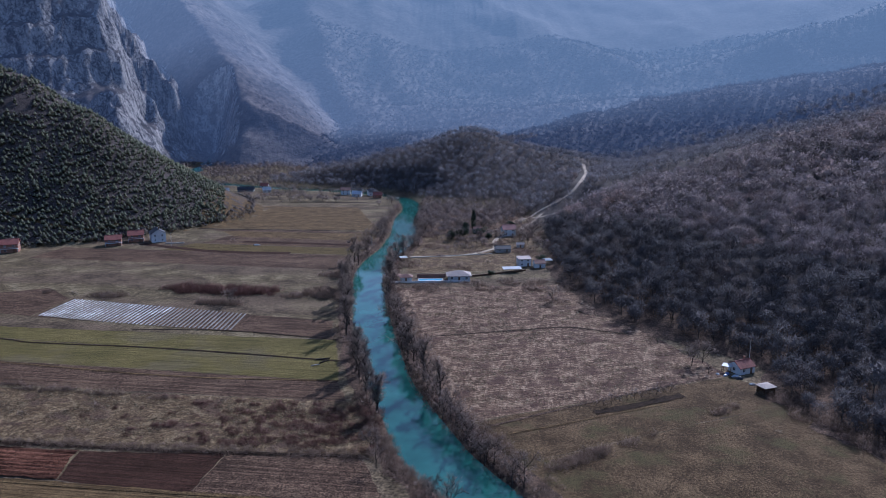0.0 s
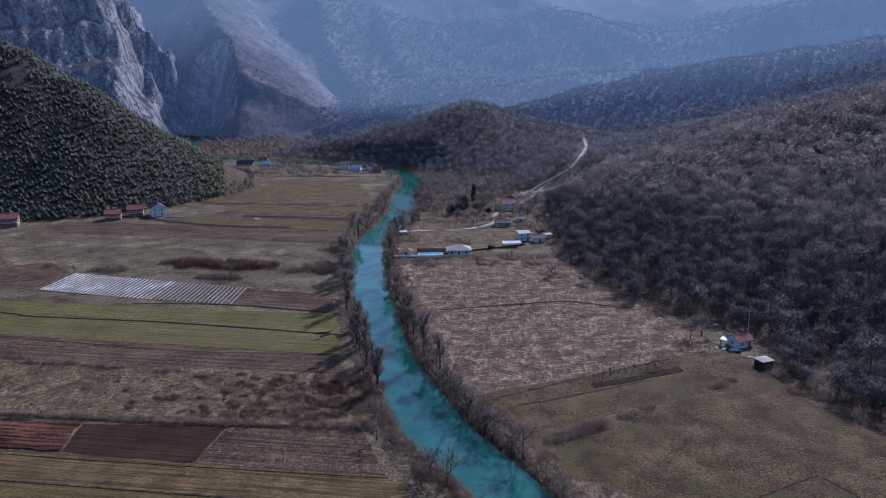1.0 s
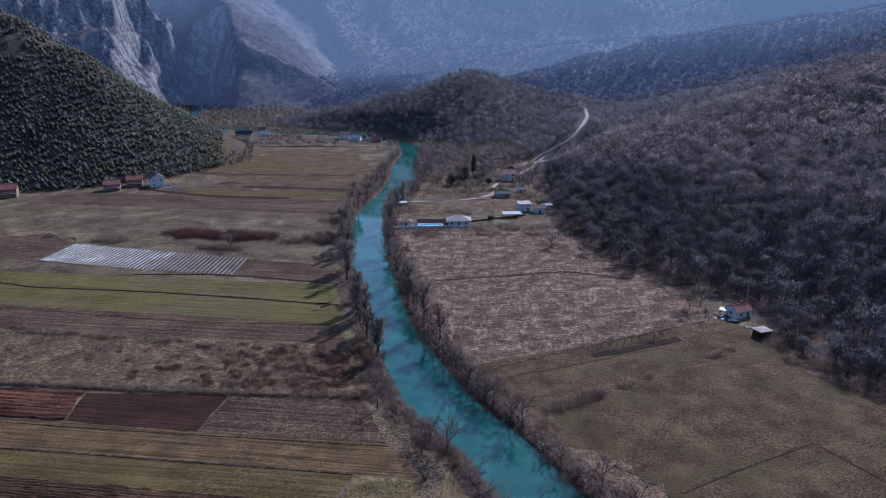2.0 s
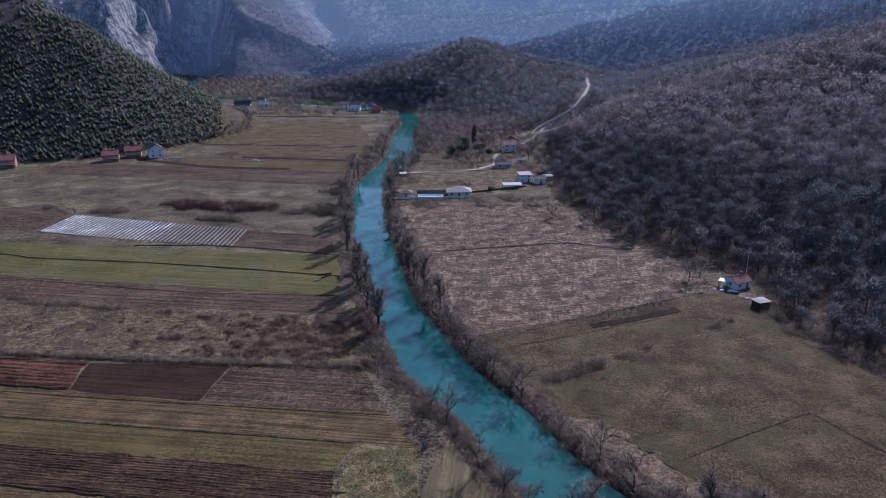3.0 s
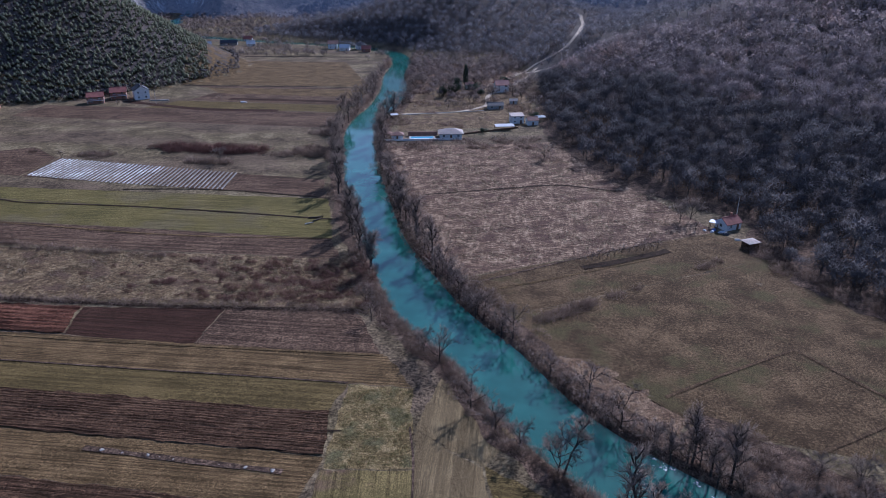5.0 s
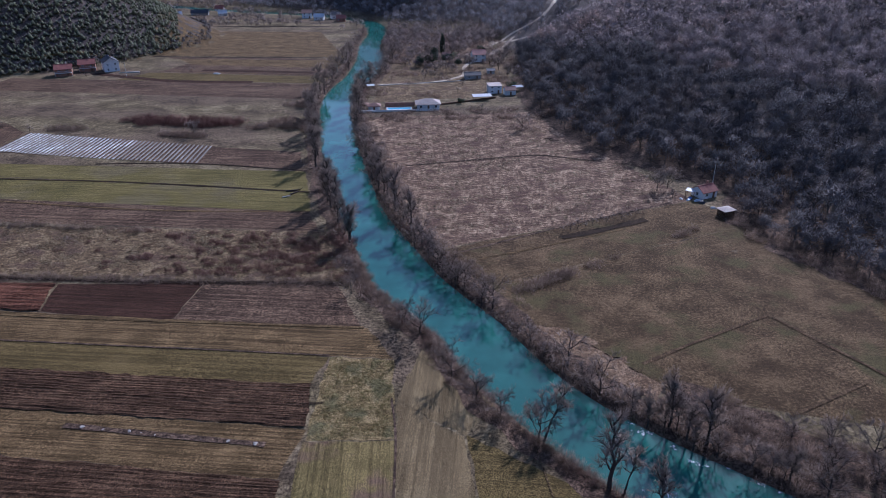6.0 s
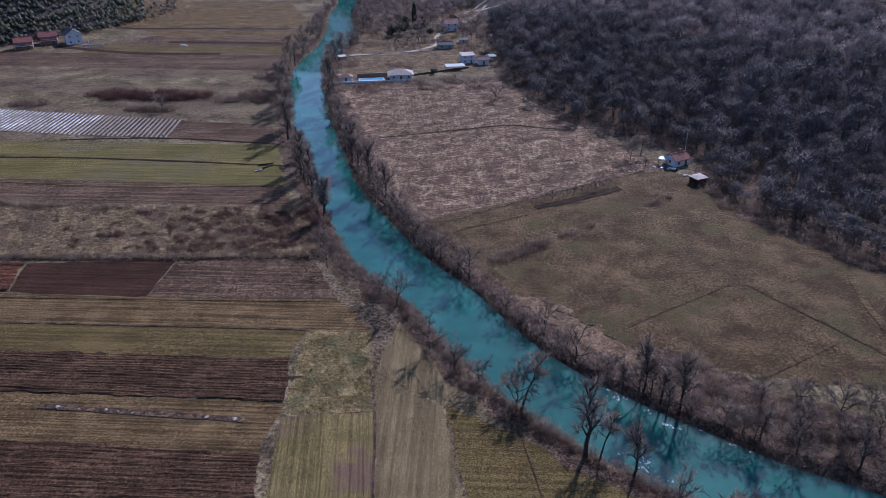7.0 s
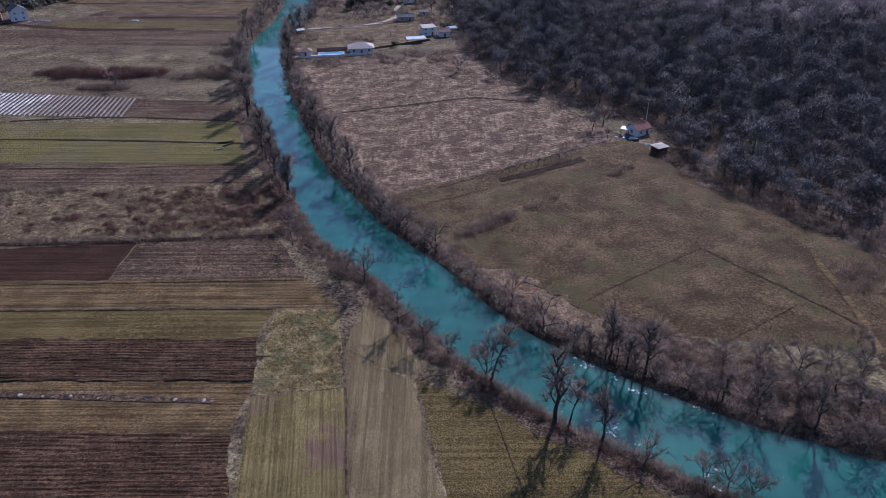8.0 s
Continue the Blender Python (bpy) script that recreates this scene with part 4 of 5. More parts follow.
p = scatter(-200, -40, 290, 380, 2.0, lambda x, y: blob(x, y, -104, 318, 12, 3.5, -8) | blob(x, y, -163, 331, 9, 3.2, 0) | blob(x, y, -57, 335, 10, 9, 0) | blob(x, y, -60, 372, 8, 6, 0) | blob(x, y, -72, 330, 6, 3, 0) | blob(x, y, -195, 337, 4, 2), 15)
stand("thicket", W_BUSH, p, sized(p, 0.7, 1.3), T_BUSH, "brown leafless bushes scattered in fallow grass", "thicket", 14)
p = scatter(-160, -80, 205, 226, 1.5, lambda x, y: blob(x, y, -132, 218.5, 11, 1.6, -4) | blob(x, y, -112, 215.5, 7, 1.5, -4) | blob(x, y, -92, 211.5, 4, 1.2, -6) | blob(x, y, -146, 222, 5, 1.2), 16)
stand("hedge", W_BUSH, p, sized(p, 0.45, 0.8), T_BUSH, "broken low hedge of dark scrub", "hedge", 15)
# hedges and scrub east of the river
p = scatter(20, 92, 160, 210, 1.3, lambda x, y: (abs(y - (167.2 + (x - 28) * 0.6)) < 0.9 + 1.3 * (x < 46)) & (vnoise(x / 4, y / 4, 9) > -0.15 - 0.8 * (x < 46)) & (x > 27), 17)
stand("hedge", W_BUSH, p, sized(p, 0.45, 0.95), T_BUSH, "broken brown hedge across the meadow", "hedge", 16)
p = scatter(-20, 75, 300, 358, 2.2, lambda x, y: (y > 338 + 2 * vnoise(x / 9, y / 9, 3)) & (vnoise(x / 6, y / 6, 14) > 0.0) | blob(x, y, 53, 322, 5.5, 4.5) | blob(x, y, 42, 347, 3, 2), 18)
stand("thicket", W_BUSH, p, sized(p, 0.5, 1.0), T_BUSH, "brown bushes before the village gardens", "thicket", 17)
p = scatter(-20, 70, 385, 600, 3.2, lambda x, y: (vnoise(x / 10, y / 10, 15) > 0.3 - (y - 400) * 0.004) & (river_gap(x, y) > 3) & (x < wood_edge(y)), 19)
stand("thicket", W_BUSH, p, sized(p, 0.5, 1.15), T_BUSH, "scrub and small bare fruit trees among the houses", "thicket", 18)
HOMES = [(45.8, 486), (24.5, 497), (37.4, 432), (50, 446), (46.6, 395.5), (54.8, 391), (60.5, 399), (22.3, 506.8)]


def clear_of_homes(x, y, gap):
    return np.minimum.reduce([np.hypot(x - hx, y - hy + 3) for hx, hy in HOMES]) > gap


LANE = [(-20, 417), (10, 421), (32, 440), (36, 470), (52, 500), (66, 530), (80, 560)]
p = scatter(-24, 74, 436, 610, 4.3, lambda x, y: (vnoise(x / 9, y / 9, 41) > 0.45 - (y - 436) * 0.012) & (river_gap(x, y) > 2) & (x < wood_edge(y) + 4) & clear_of_homes(x, y, 8) & off_track(x, y, LANE, 3.4) & off_track(x, y, FORK, 6) & off_track(x, y + 5, FORK, 5) & off_track(x, y + 5, LANE, 3) & off_track(x, y, CLIMB, 5) & off_track(x, y + 5, CLIMB, 4), 42)
stand("orchard_wood", W_MID, p, sized(p, 0.35, 0.8), T_VILLAGE, "brown leafless trees and scrub round the houses", "woodland", 43)
p = scatter(90, 150, 110, 215, 2.0, lambda x, y: blob(x, y, 124, 131, 8, 7) & (vnoise(x / 4, y / 4, 2) > -0.2) | (x > wood_edge(y) - 5 + 3 * vnoise(x / 5, y / 5, 7)) & (x < wood_edge(y) + 3), 20)
stand("thicket", W_BUSH, p, sized(p, 0.4, 1.0), T_BUSH, "scrub along the forest edge", "thicket", 19)
p = scatter(-8, 98, 196, 345, 1.45, lambda x, y: (river_gap(x, y) > 7) & (x < wood_edge(y) - 4) & (vnoise(x / 6, y / 6, 31) > 0.12) & (y > 200 + 0.37 * (x - 10)), 33)
stand("dead_grass", W_TUFT, p, sized(p, 0.6, 1.3), T_STRAW, "pale tussocks of dead grass in the rough meadow", "grass", 20)
p = scatter(-200, -20, 176, 224, 1.2, lambda x, y: (vnoise(x / 5, y / 5, 32) > 0.1) & (y > 180 - 0.1 * (x + 20)) & (y < 207 - 0.12 * (x + 33)), 34)
stand("dead_grass", W_TUFT, p, sized(p, 0.6, 1.3), T_STRAW, "pale dead grass tussocks in an overgrown strip", "grass", 21)
p = scatter(-20, -5, 110, 136, 0.6, lambda x, y: vnoise(x / 1.6, y / 1.6, 33) > -0.1, 35)
stand("grass_clumps", W_TUFT, p, sized(p, 0.5, 1.0), wood_mat("yellow-green grass stems", (0.12, 0.11, 0.04), (0.34, 0.30, 0.14), 3), "coarse yellow-green grass clumps", "grass", 22)


def tree_kind(name, seed, label, **shape):
    g = bare_tree(seed, **shape)
    root = thing(name, 0, 0, -500, 0, label, "tree", "riverside trees")
    for key, shape_, material in [("trunk", g["trunk"], T_BARK), *[("limb", q, T_BARK) for q in g["limb"]], ("crown", g["crown"], T_TWIG)]:
        me = soup(key, *shape_, smooth=key == "trunk")
        if key == "crown":
            h, spread = shape["h"], shape["spread"]
            crown_normals(me, shape_[0], np.array([0, 0, 0.5 * h]), np.array([spread, spread, 0.5 * h]), 0.5)
        ob = new(key, me)
        ob.data.materials.append(material)
        ob.parent = root
    return root


KINDS = [
    tree_kind("bare_tree", 1, "leafless spreading grey-brown tree on the river bank", h=8.5, spread=4.6, clear=0.14),
    tree_kind("bare_tree", 2, "leafless rounded tree with dense twigs on the bank", h=7.0, spread=3.8, clear=0.15, limbs=8, twigs=10),
    tree_kind("tall_tree", 3, "tall slender leafless tree on the river bank", h=13.0, spread=3.2, clear=0.3, limbs=9, up=1.3),
    tree_kind("tall_tree", 4, "tall narrow leafless poplar on the river bank", h=15.0, spread=2.6, clear=0.2, limbs=11, forks=3, up=1.8),
    tree_kind("leaning_tree", 5, "leaning leafless tree hanging over the river", h=10.0, spread=3.0, clear=0.45, lean=(4.2, 2.0), limbs=7),
    tree_kind("sapling", 6, "small bare sapling with thin twigs", h=4.5, spread=1.8, clear=0.2, limbs=5, forks=3, tips=2, twigs=8),
]
_used = set()


def plant(kind, x, y, turn=0.0, size=1.0):
    root = KINDS[kind]
    m = pose(x, y, land_at(x, y) - 0.15, 0, 0, turn)
    if kind not in _used:
        _used.add(kind)
        root.matrix_basis = m @ Matrix.Scale(size, 4)
        return root
    ob = copy_thing(root, m)
    ob.scale = (size, size, size)
    return ob


# the single trees of the near banks
for k, x, y, turn, size in [
        (0, 0.9, 147, 30, 1.0), (1, -3, 152, 100, 0.9), (0, 7.7, 128.5, 200, 0.95), (1, 12.5, 121, 40, 0.9), (1, 17, 115, 80, 0.85), (1, 24.2, 109.6, 120, 1.15),
        (4, 25.1, 109.2, 12, 1.25), (3, 34.2, 93.8, 0, 1.3), (4, 36.4, 92.4, 20, 0.95), (2, 41.5, 88.2, 30, 0.95), (0, 46.1, 80.2, 10, 0.9), (1, 56, 77, 80, 0.9),
        (0, 60, 76, 150, 0.85), (1, 63, 74, 20, 0.9), (0, -17.5, 168, 70, 0.75), (1, -20, 179, 0, 0.8)]:
    plant(k, x, y, turn, size)
rng = np.random.default_rng(77)
for y0, y1, side, gap, kinds in ((195, 262, WEST, 6.0, (2, 3, 3, 5)), (262, 330, WEST, 7.0, (2, 3, 3)), (330, 440, WEST, 9, (2, 5, 1)), (440, 560, WEST, 14, (0, 1)),
                                 (40, 112, EAST, 4.0, (0, 2, 1, 5)), (112, 150, EAST, 4.4, (0, 1, 5, 5)), (150, 205, EAST, 5.0, (0, 5, 0)), (205, 300, EAST, 6.5, (0, 5, 2)), (300, 430, EAST, 8, (5, 1, 2)), (430, 580, EAST, 12, (0, 1))):
    for qx, qy in bank_places(0.6, 0.6 + gap * 0.55, gap, y0, y1, side, int(y0 + side)):
        if rng.random() < 0.62:
            plant(kinds[rng.integers(len(kinds))], qx, qy, rng.random() * 360, (0.62 if side > 0 and y1 < 210 else 0.85) + 0.45 * rng.random())
# shrubby trees on the wide east bank, the garden rows and the field edges
for x, y, s in [(80, 103, 0.9), (87, 100, 1.0), (94, 101, 0.8), (101, 99, 0.9), (109, 98, 0.8), (115, 90, 0.9), (108, 80, 1.0), (100, 74, 0.9), (74, 106, 0.7), (92, 95, 0.8), (92, 88, 0.9), (84, 94, 0.8), (98, 96, 0.7), (104, 84, 0.9), (112, 92, 0.8), (78, 98, 0.7), (88, 80, 0.9), (96, 76, 1.0), (118, 104, 0.7), (106, 108, 0.6)]:
    plant(1, x, y, x * 37, s)
for k in range(11):
    plant(5, 48 + k * 2.7, 205.2 + k * 1.15, k * 71, 0.55 + 0.2 * (k % 3))
for x, y, s in [(-178, 327, 0.9), (-100, 318, 1.0), (-113, 283, 0.7), (-90, 279.5, 0.6), (52, 322, 1.0), (90, 240, 1.0), (95, 243, 1.1), (93, 232, 0.9), (-127, 197, 0.7), (-108, 203, 0.7), (-42, 505, 1.3), (30, 352, 0.9),
                (18, 350, 0.8), (4, 352, 0.7), (36, 358, 0.8), (-30, 470, 1.0), (-205, 470, 1.0), (-200, 446, 0.8), (-140, 460, 0.8), (-47, 455, 1.4), (28, 500, 1.3), (15, 512, 1.2), (34, 512, 1.0), (52, 470, 1.1), (60, 440, 1.0), (58, 410, 0.9), (30, 412, 0.8), (22, 448, 1.0), (10, 470, 1.2), (-8, 500, 1.2),
                (0, 455, 0.7), (56, 455, 1.3), (28, 462, 0.9), (62, 480, 1.2), (38, 462, 1.1), (12, 498, 1.3), (-12, 430, 0.7), (8, 428, 0.6), (26, 398, 0.7)]:
    plant(5 if s < 0.95 else 1, x, y, x * 53, s)


def cypress():
    root = thing("cypress", 22.3, 506.8, land_at(22.3, 506.8), 0, "tall dark narrow cypress beside the houses", "tree")
    v, f = tubes([((0, 0, 0), (0, 0, 13), 0.25, 0.05)], 6)
    t = new("trunk", soup("trunk", v, f))
    t.data.materials.append(T_BARK)
    t.parent = root
    r = np.random.default_rng(5)
    n = 900
    z, a = r.random(n), r.random(n) * 6.28
    rad = 1.7 * np.sqrt(np.clip(np.sin(np.clip(z * 0.93 + 0.07, 0, 1) * math.pi) * (1.15 - 0.75 * z), 0.01, 1)) * (0.7 + 0.3 * r.random(n))
    st = np.c_[np.cos(a) * rad, np.sin(a) * rad, 0.6 + z * 13]
    v, f = blades(r, st, unit(np.c_[np.cos(a) * 0.25, np.sin(a) * 0.25, np.ones(n)]), 1.6, 0.45)
    c = new("crown", crown_normals(soup("crown", v, f), v, np.array([0, 0, 5.0]), np.array([1.7, 1.7, 9.0])))
    c.data.materials.append(T_EVER)
    c.parent = root


cypress()


def evergreen(x, y, size, seed):
    """A dense dark evergreen with an uneven crown."""
    root = thing("evergreen_tree", x, y, land_at(x, y), 0, "dark dense evergreen tree among the houses", "tree", "evergreen trees")
    r = np.random.default_rng(seed)
    v, f = tubes([((0, 0, -0.3), (0, 0, 2.4 * size), 0.22 * size, 0.1 * size)], 6)
    ob = new("trunk", soup("trunk", v, f))
    ob.data.materials.append(T_BARK)
    ob.parent = root
    lumps = np.c_[r.normal(size=(7, 2)) * 1.3, 2.2 + 2.2 * r.random(7)] * size
    n = 900
    d = unit(r.normal(size=(n, 3)))
    st = lumps[r.integers(0, 7, n)] + d * (1.0 + 0.5 * r.random((n, 1))) * size
    v, f = blades(r, st, unit(np.cross(d, r.normal(size=(n, 3))) + d * 0.4), 0.5 * size, 0.4 * size)
    ob = new("crown", crown_normals(soup("crown", v, f), v, np.array([0, 0, 3.0]) * size, np.array([2.6, 2.6, 2.6]) * size))
    ob.data.materials.append(T_EVER)
    ob.parent = root


for k, (x, y, s) in enumerate([(6, 468, 1.3), (14.5, 477, 1.5), (26, 482, 1.2), (18, 494, 1.4), (31, 470, 0.9), (50, 512, 1.1), (26, 372, 0.6), (58, 402, 0.8)]):
    evergreen(x, y, s, 300 + k)

# ---- buildings ----
B_WHITE = plain_mat("white plaster", (0.72, 0.71, 0.69), 0.12, 1.2, 0.9)
B_GREY = plain_mat("grey plaster", (0.36, 0.35, 0.33), 0.2, 1.2, 0.9)
B_BRICK = plain_mat("raw hollow brick", (0.33, 0.17, 0.115), 0.25, 0.5, 0.9)
B_RED = plain_mat("red roof tiles", (0.27, 0.10, 0.078), 0.3, 0.35, 0.8, relief=0.06)
B_LIGHTRED = plain_mat("light red roof tiles", (0.46, 0.235, 0.185), 0.25, 0.4, 0.8, relief=0.06)
B_BROWN = plain_mat("weathered brown roof tiles", (0.27, 0.155, 0.12), 0.3, 0.4, 0.8, relief=0.06)
B_PALE = plain_mat("pale weathered roof sheets", (0.42, 0.345, 0.30), 0.2, 0.7, 0.7, relief=0.03)
B_DARK = plain_mat("dark slate roof", (0.06, 0.06, 0.07), 0.3, 0.6, 0.6)
B_STONE = plain_mat("pale concrete", (0.5, 0.48, 0.45), 0.2, 0.8, 0.9)
B_FRAME = plain_mat("white window frame", (0.7, 0.7, 0.68), 0.1, 0.4, 0.6)
B_WOOD = plain_mat("brown timber", (0.17, 0.10, 0.06), 0.35, 0.3, 0.8)
B_GLASS, _g, _b = shader("dark window glass", 0.08, spec=0.6)
_b.inputs["Base Color"].default_value = (0.02, 0.025, 0.03, 1)
B_POOL = plain_mat("blue pool water", (0.12, 0.42, 0.62), 0.15, 1.5, 0.08, spec=0.5)
B_SHEET = plain_mat("white plastic sheet", (0.52, 0.53, 0.55), 0.15, 0.5, 0.45)
B_BLUE = plain_mat("blue tarpaulin", (0.10, 0.16, 0.35), 0.2, 0.5, 0.5)


def add_box(bm, x0, y0, z0, x1, y1, z1, bevel=0.0):
    m = Matrix.Translation(((x0 + x1) / 2, (y0 + y1) / 2, (z0 + z1) / 2)) @ Matrix.Diagonal((x1 - x0, y1 - y0, z1 - z0, 1))
    made = bmesh.ops.create_cube(bm, size=1, matrix=m)
    if bevel:
        edges = list({e for v in made["verts"] for e in v.link_edges})
        bmesh.ops.bevel(bm, geom=edges, offset=bevel, segments=1, affect="EDGES")
    return bm


def solid(bm, pts, faces):
    vs = [bm.verts.new(q) for q in pts]
    for f in faces:
        bm.faces.new([vs[i] for i in f])
    return bm


def slab(bm, quad, thick):
    """A slanting plate: four corners and its thickness downward."""
    low = [(x, y, z - thick) for x, y, z in quad]
    n = len(quad)
    faces = [tuple(range(n)), tuple(range(2 * n - 1, n - 1, -1))] + [(i, i + n, (i + 1) % n + n, (i + 1) % n) for i in range(n)]
    return solid(bm, list(quad) + low, faces)


def window(parent, x, y, z, w, h, side):
    """A framed pane set on a wall; side: the wall's outward axis."""
    bm, bp = bmesh.new(), bmesh.new()
    t, q = 0.09, 0.05
    if side in ("s", "n"):
        o = -1 if side == "s" else 1
        ya, yb = sorted((y - o * 0.02, y + o * q))
        for a in ((x - w / 2, z, x + w / 2, z + t), (x - w / 2, z + h - t, x + w / 2, z + h), (x - w / 2, z + t, x - w / 2 + t, z + h - t), (x + w / 2 - t, z + t, x + w / 2, z + h - t), (x - t / 2, z + t, x + t / 2, z + h - t)):
            add_box(bm, a[0], ya, a[1], a[2], yb, a[3])
        add_box(bp, x - w / 2 + t, min(y, y + o * 0.02), z + t, x + w / 2 - t, max(y, y + o * 0.02), z + h - t)
    else:
        o = -1 if side == "w" else 1
        xa, xb = sorted((x - o * 0.02, x + o * q))
        for a in ((y - w / 2, z, y + w / 2, z + t), (y - w / 2, z + h - t, y + w / 2, z + h), (y - w / 2, z + t, y - w / 2 + t, z + h - t), (y + w / 2 - t, z + t, y + w / 2, z + h - t), (y - t / 2, z + t, y + t / 2, z + h - t)):
            add_box(bm, xa, a[0], a[1], xb, a[2], a[3])
        add_box(bp, min(x, x + o * 0.02), y - w / 2 + t, z + t, max(x, x + o * 0.02), y + w / 2 - t, z + h - t)
    win = part("window", bm, B_FRAME, parent)
    part("pane", bp, B_GLASS, win, "dark glass pane")
    return win


def house(name, x, y, turn, w, d, h, rise, wall, roof, label, style="gable", storeys=1, over=0.5, chimney=True, balcony=False, base=0.0, group=""):
    """A house w along its ridge and d across, with eaves at h and a roof that rises above them."""
    root = thing(name, x, y, land_at(x, y) - 0.1 + base, turn, label, "house", group)
    a, b = w / 2, d / 2
    bm = bmesh.new()
    pts = [(-a, -b, -1), (a, -b, -1), (a, b, -1), (-a, b, -1), (-a, -b, h), (a, -b, h), (a, b, h), (-a, b, h)]
    if style == "gable":
        pts += [(-a, 0, h + rise), (a, 0, h + rise)]
        solid(bm, pts, [(0, 1, 5, 4), (2, 3, 7, 6), (1, 2, 6, 9, 5), (3, 0, 4, 8, 7), (4, 5, 9, 8), (6, 7, 8, 9), (3, 2, 1, 0)])
    else:
        solid(bm, pts, [(0, 1, 5, 4), (2, 3, 7, 6), (1, 2, 6, 5), (3, 0, 4, 7), (4, 5, 6, 7), (3, 2, 1, 0)])
    part("wall", bm, wall, root)
    s, o, lift = rise / b, over, 0.1
    bm = bmesh.new()
    if style == "gable":
        for k in (-1, 1):
            e = [(-a - o, k * (b + o), h - s * o + lift), (a + o, k * (b + o), h - s * o + lift), (a + o, 0, h + rise + lift), (-a - o, 0, h + rise + lift)]
            slab(bm, e if k < 0 else e[::-1], 0.2)
        add_box(bm, -a - o, -0.14, h + rise + lift - 0.05, a + o, 0.14, h + rise + lift + 0.1)
    elif style == "hip":
        q = max(0.3, a - b)
        c = [(-a - o, -b - o), (a + o, -b - o), (a + o, b + o), (-a - o, b + o)]
        pts = [(px, py, h + lift) for px, py in c] + [(px, py, h + lift - 0.2) for px, py in c] + [(-q, 0, h + rise + lift), (q, 0, h + rise + lift)]
        solid(bm, pts, [(0, 1, 9, 8), (1, 2, 9), (2, 3, 8, 9), (3, 0, 8), (4, 5, 1, 0), (5, 6, 2, 1), (6, 7, 3, 2), (7, 4, 0, 3), (7, 6, 5, 4)])
    else:
        slab(bm, [(-a - o, -b - o, h + lift), (a + o, -b - o, h + lift), (a + o, b + o, h + rise + lift), (-a - o, b + o, h + rise + lift)], 0.25)
    rf = part("roof", bm, roof, root)
    if chimney:
        bm = add_box(bmesh.new(), a * 0.35, 0.3, h + rise * 0.3, a * 0.35 + 0.6, 0.9, h + rise + 0.9)
        add_box(bm, a * 0.35 - 0.1, 0.2, h + rise + 0.9, a * 0.35 + 0.7, 1.0, h + rise + 1.0)
        part("chimney", bm, B_BRICK if wall is not B_BRICK else B_STONE, rf)
    per = h / storeys
    for k in range(storeys):
        z = k * per + 0.95
        hh = min(1.3, per - 1.25)
        n = max(1, int(w / 3.2))
        for i in range(n):
            xx = -a + w * (i + 0.5) / n
            if k == 0 and i == n // 2:
                door = part("door", add_box(bmesh.new(), xx - 0.5, -b - 0.06, 0.1, xx + 0.5, -b + 0.02, 2.15, 0.02), B_WOOD, root, "brown wooden door")
                part("handle", add_box(bmesh.new(), xx + 0.35, -b - 0.12, 1.05, xx + 0.42, -b - 0.06, 1.15), B_STONE, door)
            else:
                window(root, xx, -b, z, 1.2, hh, "s")
        for sd, xx in (("w", -a), ("e", a)):
            for i in range(max(1, int(d / 4))):
                window(root, xx, -b + d * (i + 0.5) / max(1, int(d / 4)), z, 1.1, hh, sd)
    if balcony:
        z = per
        bm = add_box(bmesh.new(), -a, -b - 1.4, z - 0.18, a, -b - 0.005, z)
        bal = part("balcony", bm, B_STONE, root)
        bm = bmesh.new()
        add_box(bm, -a, -b - 1.4, z + 0.9, a, -b - 1.33, z + 0.98)
        for i in range(int(w / 0.9) + 1):
            xx = -a + 0.04 + (w - 0.08) * i / int(w / 0.9)
            add_box(bm, xx - 0.03, -b - 1.4, z, xx + 0.03, -b - 1.34, z + 0.9)
        part("railing", bm, B_FRAME, bal)
        for xx in (-a + 0.15, a - 0.15):
            part("post", add_box(bmesh.new(), xx - 0.12, -b - 1.35, -0.5, xx + 0.12, -b - 1.1, z - 0.18), B_STONE, root)
    return root


# the cottage at the forest edge
house("cottage", 105.6, 234.6, 24, 6.8, 5.6, 2.7, 1.7, B_WHITE, B_RED, "white cottage with a red-brown tiled roof at the forest edge", over=0.35)


def canopy(name, x, y, turn, w, d, h, material, label, rise=0.0, category="canopy"):
    """A roof on four posts; rise lifts a point in the middle."""
    root = thing(name, x, y, land_at(x, y), turn, label, category)
    for px in (-w / 2 + 0.2, w / 2 - 0.2):
        for py in (-d / 2 + 0.2, d / 2 - 0.2):
            part("post", add_box(bmesh.new(), px - 0.09, py - 0.09, -0.3, px + 0.09, py + 0.09, h), B_WOOD, root)
    bm = bmesh.new()
    if rise:
        a, b, q = w / 2 + 0.3, d / 2 + 0.3, max(0.05, (w - d) / 2)
        c = [(-a, -b), (a, -b), (a, b), (-a, b)]
        solid(bm, [(px, py, h) for px, py in c] + [(px, py, h - 0.15) for px, py in c] + [(-q, 0, h + rise), (q, 0, h + rise)],
              [(0, 1, 9, 8), (1, 2, 9), (2, 3, 8, 9), (3, 0, 8), (4, 5, 1, 0), (5, 6, 2, 1), (6, 7, 3, 2), (7, 4, 0, 3), (7, 6, 5, 4)])
    else:
        slab(bm, [(-w / 2, -d / 2, h), (w / 2, -d / 2, h), (w / 2, d / 2, h + 0.35), (-w / 2, d / 2, h + 0.35)], 0.12)
    part("roof", bm, material, root)
    return root


shed = canopy("shed", 106.2, 216.6, 20, 4.6, 3.8, 2.3, B_PALE, "open timber shed with a pale grey sheet roof", 0.7, "shed")
